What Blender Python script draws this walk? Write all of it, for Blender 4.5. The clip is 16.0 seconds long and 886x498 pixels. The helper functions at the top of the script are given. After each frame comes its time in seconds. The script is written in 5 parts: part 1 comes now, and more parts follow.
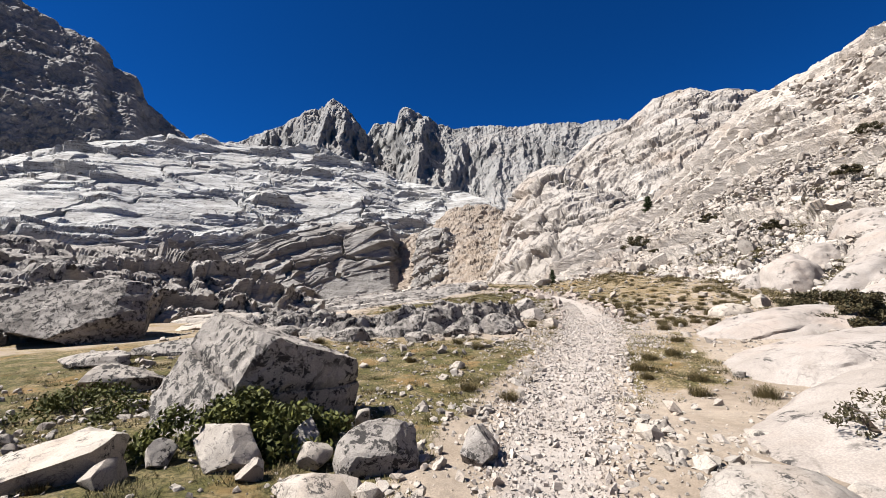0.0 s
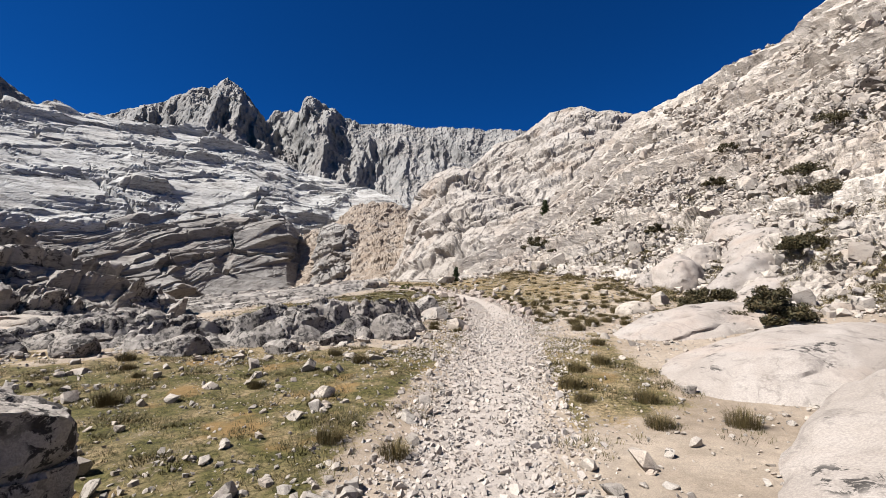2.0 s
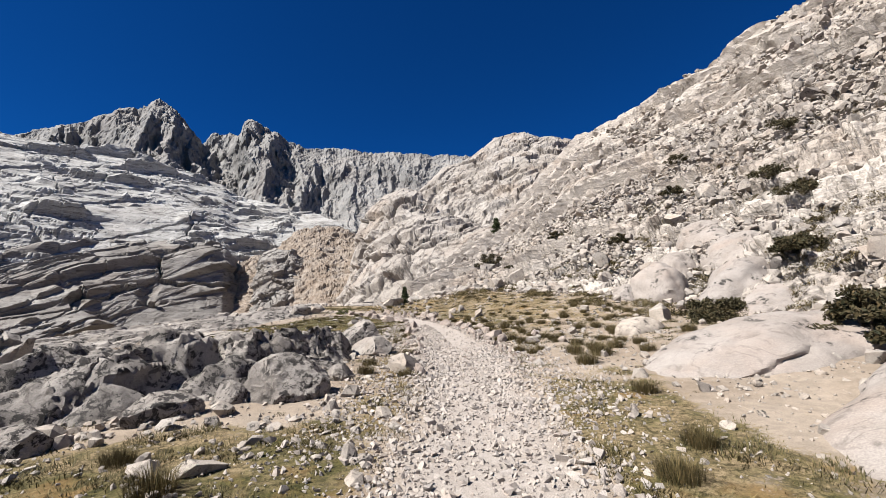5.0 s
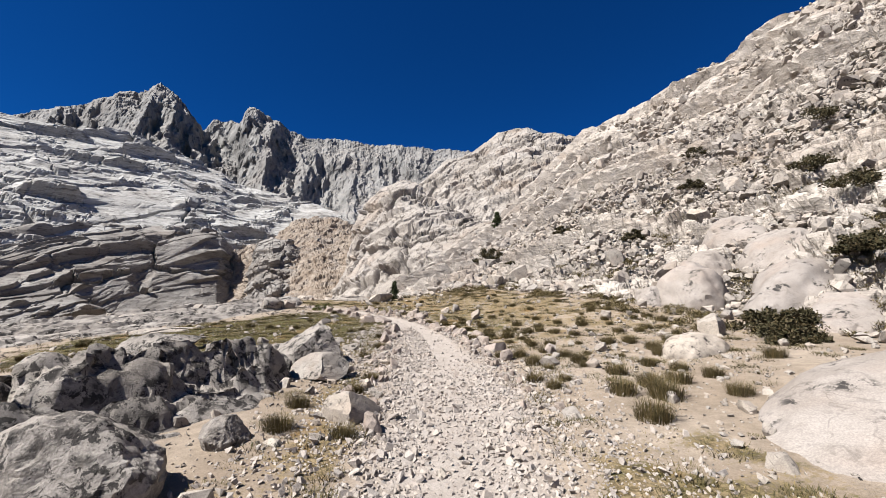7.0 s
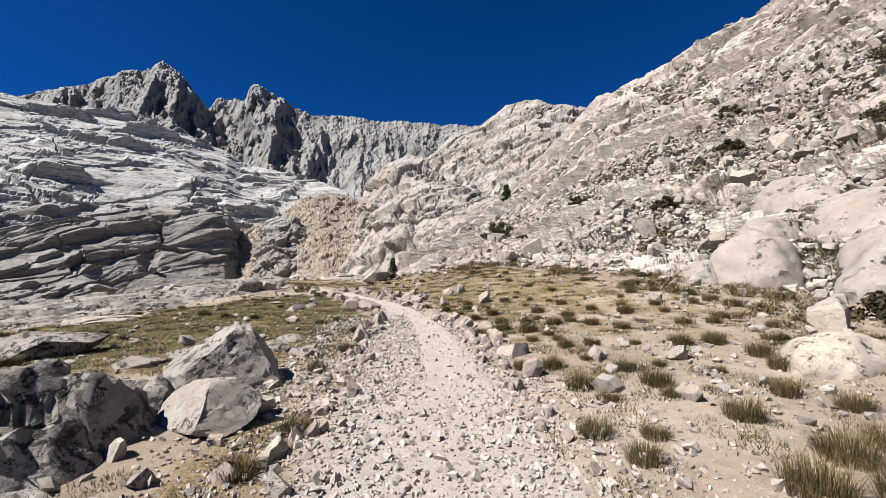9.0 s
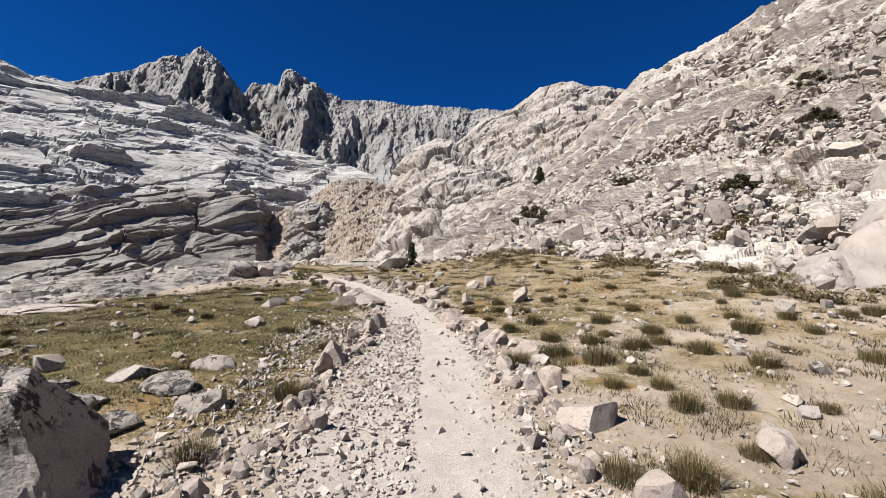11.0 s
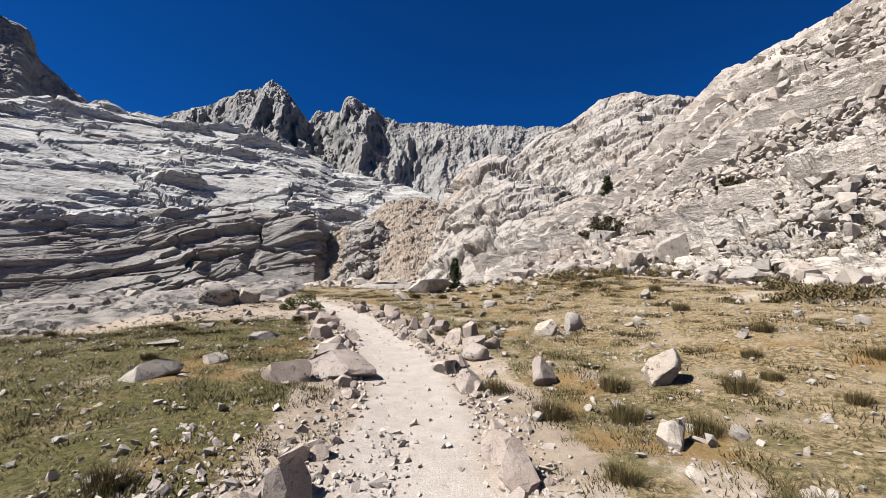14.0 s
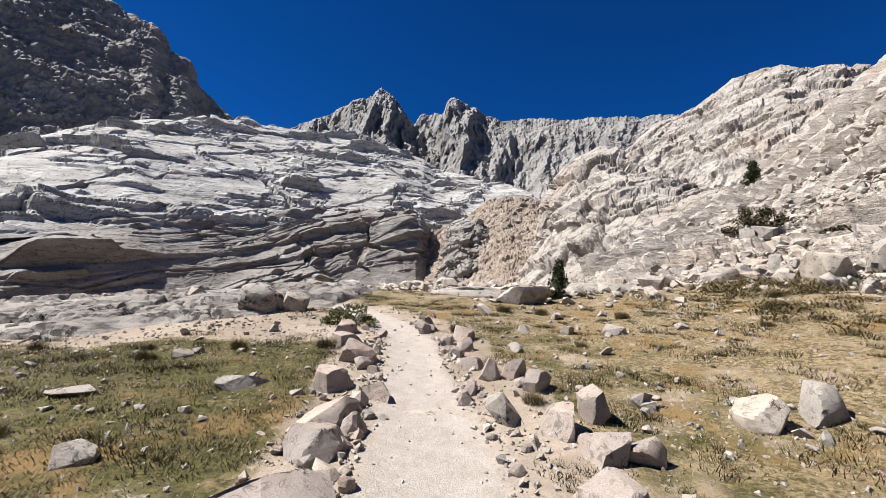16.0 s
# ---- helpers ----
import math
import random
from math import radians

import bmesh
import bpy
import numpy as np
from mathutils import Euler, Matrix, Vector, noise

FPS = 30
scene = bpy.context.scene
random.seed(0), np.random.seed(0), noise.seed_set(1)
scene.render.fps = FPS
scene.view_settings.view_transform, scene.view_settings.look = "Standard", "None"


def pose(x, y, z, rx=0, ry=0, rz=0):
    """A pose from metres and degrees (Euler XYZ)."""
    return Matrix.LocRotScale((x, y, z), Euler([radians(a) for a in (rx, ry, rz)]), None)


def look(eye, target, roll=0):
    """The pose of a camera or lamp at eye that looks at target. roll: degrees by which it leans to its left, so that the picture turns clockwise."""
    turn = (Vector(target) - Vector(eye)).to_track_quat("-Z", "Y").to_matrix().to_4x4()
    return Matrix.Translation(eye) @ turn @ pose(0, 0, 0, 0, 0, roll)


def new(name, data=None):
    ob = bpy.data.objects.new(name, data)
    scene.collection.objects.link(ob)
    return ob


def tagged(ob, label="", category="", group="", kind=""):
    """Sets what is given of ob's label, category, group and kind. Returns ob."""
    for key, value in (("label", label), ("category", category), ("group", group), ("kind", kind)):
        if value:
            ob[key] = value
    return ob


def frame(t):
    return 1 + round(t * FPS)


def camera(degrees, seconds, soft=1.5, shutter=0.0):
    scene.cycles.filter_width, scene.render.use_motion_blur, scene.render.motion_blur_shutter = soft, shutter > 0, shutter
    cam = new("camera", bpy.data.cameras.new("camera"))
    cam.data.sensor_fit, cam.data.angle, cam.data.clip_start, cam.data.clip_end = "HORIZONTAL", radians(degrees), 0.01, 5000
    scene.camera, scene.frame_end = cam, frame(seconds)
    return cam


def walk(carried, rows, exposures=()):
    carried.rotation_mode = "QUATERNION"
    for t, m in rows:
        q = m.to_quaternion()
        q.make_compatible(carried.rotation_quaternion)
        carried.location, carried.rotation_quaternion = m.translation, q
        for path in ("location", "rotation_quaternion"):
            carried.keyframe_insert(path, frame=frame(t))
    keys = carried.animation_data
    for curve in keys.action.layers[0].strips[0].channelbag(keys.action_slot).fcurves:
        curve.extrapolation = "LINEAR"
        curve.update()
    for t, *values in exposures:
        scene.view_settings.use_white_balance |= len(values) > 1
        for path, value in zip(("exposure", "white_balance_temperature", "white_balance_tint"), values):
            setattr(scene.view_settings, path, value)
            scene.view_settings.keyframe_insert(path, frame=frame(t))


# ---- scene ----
cam = camera(94.1, 16.0, 0.65)
PATH = [
    (0, (0.033, 0.148, 1.827), (0.03, 2.144, 1.956), -1.0),
    (0.5, (0.054, 0.717, 1.738), (0.243, 2.705, 1.857), -1.9),
    (1, (0.112, 1.413, 1.692), (0.459, 3.378, 1.818), -1.5),
    (1.5, (0.308, 2.049, 1.644), (0.741, 3.998, 1.763), -1.0),
    (2, (0.552, 2.625, 1.618), (1.004, 4.57, 1.738), -0.2),
    (2.5, (0.838, 3.213, 1.593), (1.239, 5.169, 1.723), 0.6),
    (3, (1.07, 3.781, 1.479), (1.419, 5.744, 1.638), 0.2),
    (3.5, (1.153, 4.417, 1.405), (1.537, 6.37, 1.598), -0.9),
    (4, (1.265, 5.138, 1.407), (1.729, 7.071, 1.63), -1.9),
    (4.5, (1.452, 5.838, 1.356), (2.037, 7.734, 1.605), -2.3),
    (5, (1.698, 6.549, 1.34), (2.383, 8.413, 1.573), -2.1),
    (7.5, (3.355, 9.978, 1.451), (4.041, 11.847, 1.642), -0.1),
    (8, (3.727, 10.665, 1.43), (4.4, 12.541, 1.59), -0.4),
    (8.5, (3.997, 11.368, 1.441), (4.662, 13.249, 1.571), -0.7),
    (11, (5.33, 14.896, 1.486), (5.855, 16.826, 1.521), 0.5),
    (11.5, (5.597, 15.622, 1.469), (6.063, 17.566, 1.538), 1.2),
    (12, (5.843, 16.426, 1.489), (6.262, 18.38, 1.568), 1.2),
    (12.5, (5.991, 17.214, 1.499), (6.384, 19.173, 1.587), 1.1),
    (13, (6.22, 18.024, 1.518), (6.594, 19.987, 1.615), 0.8),
    (13.5, (6.461, 18.813, 1.516), (6.798, 20.781, 1.626), 0.7),
    (14, (6.695, 19.66, 1.54), (6.96, 21.639, 1.664), 0.9),
    (14.5, (6.855, 20.421, 1.568), (7.006, 22.41, 1.707), 1.2),
    (15, (6.993, 21.239, 1.597), (7.005, 23.233, 1.745), 1.8),
    (15.5, (7.122, 22.077, 1.64), (7.011, 24.069, 1.774), 1.9),
    (16, (7.166, 22.848, 1.704), (6.949, 24.833, 1.809), 2.4),
]


walk(cam, [(t, look(eye, target, roll)) for t, eye, target, roll in PATH],
     exposures=[(0.0, 1.45), (1.5, 1.32), (5.0, 1.26), (11.0, 1.24), (12.5, 1.24), (14.0, 1.29), (16.0, 1.35)])

# ---- world, sun, exposure ----
SUN_AZ, SUN_EL = -96.0, 53.0          # degrees from +y towards +x, and above the horizon
world = bpy.data.worlds.new("sky")
scene.world = world
world.use_nodes = True
wn, wl = world.node_tree.nodes, world.node_tree.links
wn.clear()
sky = wn.new("ShaderNodeTexSky")
sky.sky_type = "NISHITA"
sky.sun_disc = False
sky.sun_elevation = radians(SUN_EL)
sky.sun_rotation = radians(SUN_AZ)
sky.altitude, sky.air_density, sky.dust_density, sky.ozone_density = 3400, 0.9, 0.0, 5.0
grade = wn.new("ShaderNodeMix")
grade.data_type, grade.blend_type = "RGBA", "MULTIPLY"
grade.inputs[0].default_value = 1.0
grade.inputs[7].default_value = (0.05, 0.55, 1.15, 1)
back = wn.new("ShaderNodeBackground")
back.inputs["Strength"].default_value = 0.0318
world_out = wn.new("ShaderNodeOutputWorld")
wl.new(sky.outputs["Color"], grade.inputs[6])
wl.new(grade.outputs[2], back.inputs["Color"])
wl.new(back.outputs[0], world_out.inputs[0])
sun = new("sun", bpy.data.lights.new("sun", "SUN"))
sun.data.energy, sun.data.angle, sun.data.color = 5.0, radians(0.53), (1.0, 0.965, 0.92)
sa, se = radians(SUN_AZ), radians(SUN_EL)
sun.matrix_world = look((0, 0, 0), (-math.sin(sa) * math.cos(se), -math.cos(sa) * math.cos(se), -math.sin(se)))


# ---- numeric helpers ----
def hash3(i, j, k, seed):
    n = (i * 374761393 + j * 668265263 + k * 2147483647 + seed * 1274126177) & 0xFFFFFFFF
    n = ((n ^ (n >> 13)) * 1274126177) & 0xFFFFFFFF
    n = ((n ^ (n >> 16)) * 2246822519) & 0xFFFFFFFF
    return n ^ (n >> 15)


def perlin(p, seed=0):
    """Gradient noise in -1..1 at points p (..., 3)."""
    p = np.asarray(p, float)
    base = np.floor(p).astype(np.int64)
    f = p - base
    u = f * f * f * (f * (f * 6 - 15) + 10)
    total = np.zeros(p.shape[:-1])
    for c in range(8):
        o = (c & 1, c >> 1 & 1, c >> 2 & 1)
        h = hash3(base[..., 0] + o[0], base[..., 1] + o[1], base[..., 2] + o[2], seed)
        gx, gy, gz = (h & 1023) / 511.5 - 1, (h >> 10 & 1023) / 511.5 - 1, (h >> 20 & 1023) / 511.5 - 1
        w = 1.0
        for a in range(3):
            w = w * (u[..., a] if o[a] else 1 - u[..., a])
        total += w * (gx * (f[..., 0] - o[0]) + gy * (f[..., 1] - o[1]) + gz * (f[..., 2] - o[2]))
    return total * 1.5


def fbm(p, octaves=4, gain=0.5, seed=0, ridged=False):
    p = np.asarray(p, float)
    total, amp, norm = np.zeros(p.shape[:-1]), 1.0, 0.0
    for k in range(octaves):
        n = perlin(p * 2.03 ** k + k * 17.3, seed + k)
        total += amp * ((1 - 2.2 * np.abs(n)) if ridged else n)
        norm += amp
        amp *= gain
    return total / norm


def cells(p, seed=0):
    """Cellular noise: distance to the nearest and second nearest seed, and a random value of the nearest."""
    p = np.asarray(p, float)
    base = np.floor(p).astype(np.int64)
    f1 = np.full(p.shape[:-1], 9.0)
    f2 = f1.copy()
    val = np.zeros(p.shape[:-1])
    for i in (-1, 0, 1):
        for j in (-1, 0, 1):
            for k in (-1, 0, 1):
                q = base + (i, j, k)
                h = hash3(q[..., 0], q[..., 1], q[..., 2], seed)
                d = np.sqrt((q[..., 0] + (h & 1023) / 1023 - p[..., 0]) ** 2
                            + (q[..., 1] + (h >> 10 & 1023) / 1023 - p[..., 1]) ** 2
                            + (q[..., 2] + (h >> 20 & 1023) / 1023 - p[..., 2]) ** 2)
                near = d < f1
                f2 = np.where(near, f1, np.minimum(f2, d))
                val = np.where(near, (h >> 5 & 255) / 255, val)
                f1 = np.where(near, d, f1)
    return f1, f2, val


def smooth(a, b, x):
    t = np.clip((np.asarray(x, float) - a) / (b - a), 0, 1)
    return t * t * (3 - 2 * t)


def mesh_of(name, verts, faces, material, shade_smooth=True, values=None):
    """A mesh from arrays; faces is one array of equal-sided polygons. values: point attributes by name."""
    verts, faces = np.asarray(verts, np.float32), np.asarray(faces, np.int32)
    me = bpy.data.meshes.new(name)
    me.vertices.add(len(verts))
    me.vertices.foreach_set("co", verts.ravel())
    n = faces.shape[1]
    me.loops.add(faces.size)
    me.loops.foreach_set("vertex_index", faces.ravel())
    me.polygons.add(len(faces))
    me.polygons.foreach_set("loop_start", np.arange(0, faces.size, n, dtype=np.int32))
    me.polygons.foreach_set("use_smooth", np.full(len(faces), shade_smooth))
    for key, val in (values or {}).items():
        at = me.attributes.new(key, "FLOAT", "POINT")
        at.data.foreach_set("value", np.asarray(val, np.float32).ravel())
    me.materials.append(material)
    me.update(calc_edges=True)
    me.validate()
    return me


def grid_faces(nu, nv):
    i, j = np.meshgrid(np.arange(nu - 1), np.arange(nv - 1), indexing="ij")
    a = (i * nv + j).ravel()
    return np.stack([a, a + nv, a + nv + 1, a + 1], 1)


def sheet_normals(p):
    n = np.cross(np.gradient(p, axis=0), np.gradient(p, axis=1))
    return n / (np.linalg.norm(n, axis=-1, keepdims=True) + 1e-9)


# ---- materials ----
def nodes_of(name):
    m = bpy.data.materials.new(name)
    m.use_nodes = True
    nt = m.node_tree
    return m, nt.nodes, nt.links, nt.nodes["Principled BSDF"]


def add(nodes, kind, **inputs):
    n = nodes.new(kind)
    for key, val in inputs.items():
        n.inputs[key.replace("_", " ")].default_value = val
    return n


def mix(nodes, links, fac, a, b, blend="MIX"):
    n = nodes.new("ShaderNodeMix")
    n.data_type, n.blend_type = "RGBA", blend
    for slot, val in ((0, fac), (6, a), (7, b)):
        if isinstance(val, (int, float)):
            n.inputs[slot].default_value = val
        elif isinstance(val, tuple):
            n.inputs[slot].default_value = (*val, 1)
        else:
            links.new(val, n.inputs[slot])
    return n.outputs[2]


def ramp(nodes, links, source, lo, hi, flip=False):
    n = nodes.new("ShaderNodeMapRange")
    n.interpolation_type = "SMOOTHSTEP"
    links.new(source, n.inputs["Value"])
    n.inputs["From Min"].default_value, n.inputs["From Max"].default_value = lo, hi
    if flip:
        n.inputs["To Min"].default_value, n.inputs["To Max"].default_value = 1.0, 0.0
    return n.outputs["Result"]


def noise_tex(nodes, links, coord, scale, detail=5, rough=0.6, distort=0.0):
    n = add(nodes, "ShaderNodeTexNoise", Scale=scale, Detail=detail, Roughness=rough, Distortion=distort)
    links.new(coord, n.inputs["Vector"])
    return n.outputs["Fac"]


def granite(name, light, dark, stain, size=1.0, stain_amount=0.35, lichen=0.0, warm=(0.55, 0.42, 0.32), warm_amount=0.25,
            bump=0.4, squash=(1, 1, 1), rough=0.85, fine=1.0, vary=0.25, debris=None, cracks=0.55):
    """Weathered granite. size: metres of its large blotches; squash: the stretch of the stains."""
    light, dark, stain, warm = (tuple(0.525 * c for c in colour) for colour in (light, dark, stain, warm))
    debris = (tuple(0.525 * c for c in debris[0]), *debris[1:]) if debris else None
    m, nodes, links, bsdf = nodes_of(name)
    geo = nodes.new("ShaderNodeNewGeometry")
    mapping = nodes.new("ShaderNodeMapping")
    mapping.inputs["Scale"].default_value = squash
    links.new(geo.outputs["Position"], mapping.inputs["Vector"])
    p, q = geo.outputs["Position"], mapping.outputs["Vector"]
    big = noise_tex(nodes, links, q, 1.0 / size, 6, 0.62, 0.6)
    mid = noise_tex(nodes, links, q, 4.3 / size, 6, 0.68)
    grain = noise_tex(nodes, links, p, 60.0 * fine / size ** 0.5, 3, 0.7)
    col = mix(nodes, links, ramp(nodes, links, big, 0.36, 0.64), dark, light)
    tint = noise_tex(nodes, links, p, 0.6 / size, 4, 0.6)
    wf = nodes.new("ShaderNodeMath")
    wf.operation = "MULTIPLY"
    wf.inputs[1].default_value = warm_amount
    links.new(ramp(nodes, links, tint, 0.48, 0.7), wf.inputs[0])
    col = mix(nodes, links, wf.outputs[0], col, warm)
    sf = nodes.new("ShaderNodeMath")
    sf.operation = "MULTIPLY"
    sf.inputs[1].default_value = stain_amount
    links.new(ramp(nodes, links, mid, 0.52, 0.72), sf.inputs[0])
    col = mix(nodes, links, sf.outputs[0], col, stain)
    if lichen:
        blot = noise_tex(nodes, links, p, 7.0 / size, 6, 0.75, 0.4)
        area = noise_tex(nodes, links, p, 1.7 / size, 3, 0.5)
        both = nodes.new("ShaderNodeMath")
        both.operation = "MULTIPLY"
        links.new(ramp(nodes, links, blot, 0.50, 0.55), both.inputs[0])
        links.new(ramp(nodes, links, area, 0.62 - 0.25 * lichen, 0.72 - 0.25 * lichen), both.inputs[1])
        col = mix(nodes, links, both.outputs[0], col, (0.035, 0.032, 0.03))
    if debris:
        colour, lo, hi = debris
        part_xyz = nodes.new("ShaderNodeSeparateXYZ")
        links.new(geo.outputs["Normal"], part_xyz.inputs[0])
        flat = nodes.new("ShaderNodeMath")
        flat.operation = "MULTIPLY_ADD"
        flat.inputs[1].default_value = 0.35
        links.new(tint, flat.inputs[0])
        links.new(part_xyz.outputs["Z"], flat.inputs[2])
        col = mix(nodes, links, ramp(nodes, links, flat.outputs[0], lo + 0.175, hi + 0.175), col, colour)
    if cracks:
        line = noise_tex(nodes, links, q, 1.6 / size, 3, 0.55, 0.9)
        off = nodes.new("ShaderNodeMath")
        off.operation = "SUBTRACT"
        off.inputs[1].default_value = 0.5
        links.new(line, off.inputs[0])
        mag = nodes.new("ShaderNodeMath")
        mag.operation = "ABSOLUTE"
        links.new(off.outputs[0], mag.inputs[0])
        where = nodes.new("ShaderNodeMath")
        where.operation = "MULTIPLY"
        links.new(ramp(nodes, links, mag.outputs[0], 0.004, 0.02, True), where.inputs[0])
        links.new(ramp(nodes, links, mid, 0.40, 0.55), where.inputs[1])
        amount = nodes.new("ShaderNodeMath")
        amount.operation = "MULTIPLY"
        amount.inputs[1].default_value = cracks
        links.new(where.outputs[0], amount.inputs[0])
        col = mix(nodes, links, amount.outputs[0], col, (0.06, 0.052, 0.046))
    speck = ramp(nodes, links, grain, 0.3, 0.72)
    col = mix(nodes, links, 0.5, col, mix(nodes, links, speck, (0.55, 0.54, 0.53), (1.25, 1.24, 1.22)), "MULTIPLY")
    info = nodes.new("ShaderNodeObjectInfo")
    each = ramp(nodes, links, info.outputs["Random"], 0, 1)
    island = ramp(nodes, links, geo.outputs["Random Per Island"], 0, 1)
    col = mix(nodes, links, vary, col, mix(nodes, links, each, (0.7, 0.7, 0.72), (1.15, 1.1, 1.04)), "MULTIPLY")
    col = mix(nodes, links, vary, col, mix(nodes, links, island, (0.6, 0.61, 0.63), (1.2, 1.14, 1.06)), "MULTIPLY")
    links.new(col, bsdf.inputs["Base Color"])
    bsdf.inputs["Roughness"].default_value = rough
    bsdf.inputs["Specular IOR Level"].default_value = 0.25
    b = add(nodes, "ShaderNodeBump", Strength=bump, Distance=0.06 * size)
    h = nodes.new("ShaderNodeMath")
    h.operation = "MULTIPLY_ADD"
    h.inputs[1].default_value = 0.3
    links.new(grain, h.inputs[0])
    links.new(mid, h.inputs[2])
    links.new(h.outputs[0], b.inputs["Height"])
    links.new(b.outputs[0], bsdf.inputs["Normal"])
    return m


PALE = granite("pale_slab_granite", (0.54, 0.49, 0.45), (0.44, 0.39, 0.35), (0.30, 0.26, 0.235), 1.2, 0.45, 0.22, (0.54, 0.41, 0.33), 0.35, 0.35, vary=0.1, cracks=0.3)
LICHEN = granite("lichened_granite", (0.58, 0.53, 0.48), (0.45, 0.41, 0.37), (0.22, 0.20, 0.18), 0.9, 0.5, 0.95, (0.42, 0.35, 0.28), 0.3, 0.8, vary=0.15)
OUTCROP = granite("dark_stained_granite", (0.60, 0.555, 0.51), (0.33, 0.30, 0.275), (0.045, 0.041, 0.038), 0.85, 0.95, 1.0, (0.33, 0.28, 0.23), 0.25, 1.0, vary=0.2)
STONE = granite("broken_granite", (0.66, 0.605, 0.54), (0.52, 0.47, 0.415), (0.22, 0.195, 0.175), 0.35, 0.45, 0.3, (0.54, 0.42, 0.33), 0.4, 0.6, vary=0.35)
HILL = granite("hillside_granite", (0.72, 0.655, 0.585), (0.57, 0.51, 0.45), (0.16, 0.138, 0.118), 5.0, 0.6, 0.0, (0.46, 0.345, 0.26), 0.5, 0.8, vary=0.0, fine=0.22, debris=((0.20, 0.165, 0.10), 0.965, 0.995), squash=(0.7, 0.7, 2.0))
CLIFF = granite("grey_slab_granite", (0.74, 0.735, 0.71), (0.50, 0.49, 0.47), (0.09, 0.086, 0.082), 16.0, 0.85, 0.0, (0.42, 0.365, 0.32), 0.3, 0.8, (0.6, 0.6, 2.6), vary=0.0, fine=0.12, cracks=0.8)
DARKSLAB = granite("brown_grey_slab_granite", (0.47, 0.445, 0.415), (0.30, 0.277, 0.256), (0.09, 0.082, 0.075), 12.0, 0.7, 0.0, (0.34, 0.28, 0.235), 0.4, 0.9, (0.6, 0.6, 2.2), vary=0.0, fine=0.12, cracks=0.8)
KNOB = granite("buff_granite", (0.58, 0.535, 0.49), (0.47, 0.425, 0.38), (0.22, 0.19, 0.165), 14.0, 0.55, 0.0, (0.44, 0.31, 0.215), 0.4, 0.8, (1, 1, 0.8), vary=0.0, fine=0.15)
PINK = granite("pinkish_broken_granite", (0.62, 0.54, 0.485), (0.50, 0.425, 0.375), (0.28, 0.24, 0.21), 0.35, 0.4, 0.1, (0.58, 0.43, 0.345), 0.5, 0.6, vary=0.5)
LEDGE = granite("stained_ledge_granite", (0.60, 0.555, 0.51), (0.38, 0.345, 0.315), (0.10, 0.09, 0.082), 2.2, 0.75, 0.6, (0.40, 0.33, 0.27), 0.3, 0.8, (0.6, 0.6, 2.0), vary=0.0)
RUBBLE = granite("hillside_rubble_granite", (0.72, 0.655, 0.585), (0.57, 0.51, 0.45), (0.22, 0.195, 0.17), 0.9, 0.5, 0.2, (0.50, 0.38, 0.30), 0.4, 0.6, vary=0.4)
GRAVEL = granite("trail_gravel_granite", (0.72, 0.66, 0.605), (0.59, 0.535, 0.485), (0.34, 0.30, 0.27), 0.3, 0.3, 0.0, (0.56, 0.45, 0.38), 0.4, 0.5, vary=0.4, cracks=0)
RUST = granite("rusty_rubble", (0.52, 0.44, 0.36), (0.37, 0.29, 0.225), (0.20, 0.16, 0.13), 6.0, 0.5, 0.0, (0.46, 0.42, 0.38), 0.6, 0.9, vary=0.0, fine=0.15)
PEAK = granite("far_grey_granite", (0.41, 0.405, 0.395), (0.265, 0.262, 0.257), (0.11, 0.109, 0.11), 60.0, 0.5, 0.0, (0.36, 0.32, 0.29), 0.35, 0.8, (1, 1, 0.5), vary=0.0, fine=0.06, debris=((0.44, 0.41, 0.38), 0.66, 0.82))
SCREE = granite("dark_scree_slope", (0.44, 0.415, 0.39), (0.31, 0.295, 0.275), (0.15, 0.14, 0.13), 40.0, 0.5, 0.0, (0.27, 0.225, 0.185), 0.4, 0.9, vary=0.0, fine=0.1, debris=((0.42, 0.40, 0.38), 0.7, 0.85))


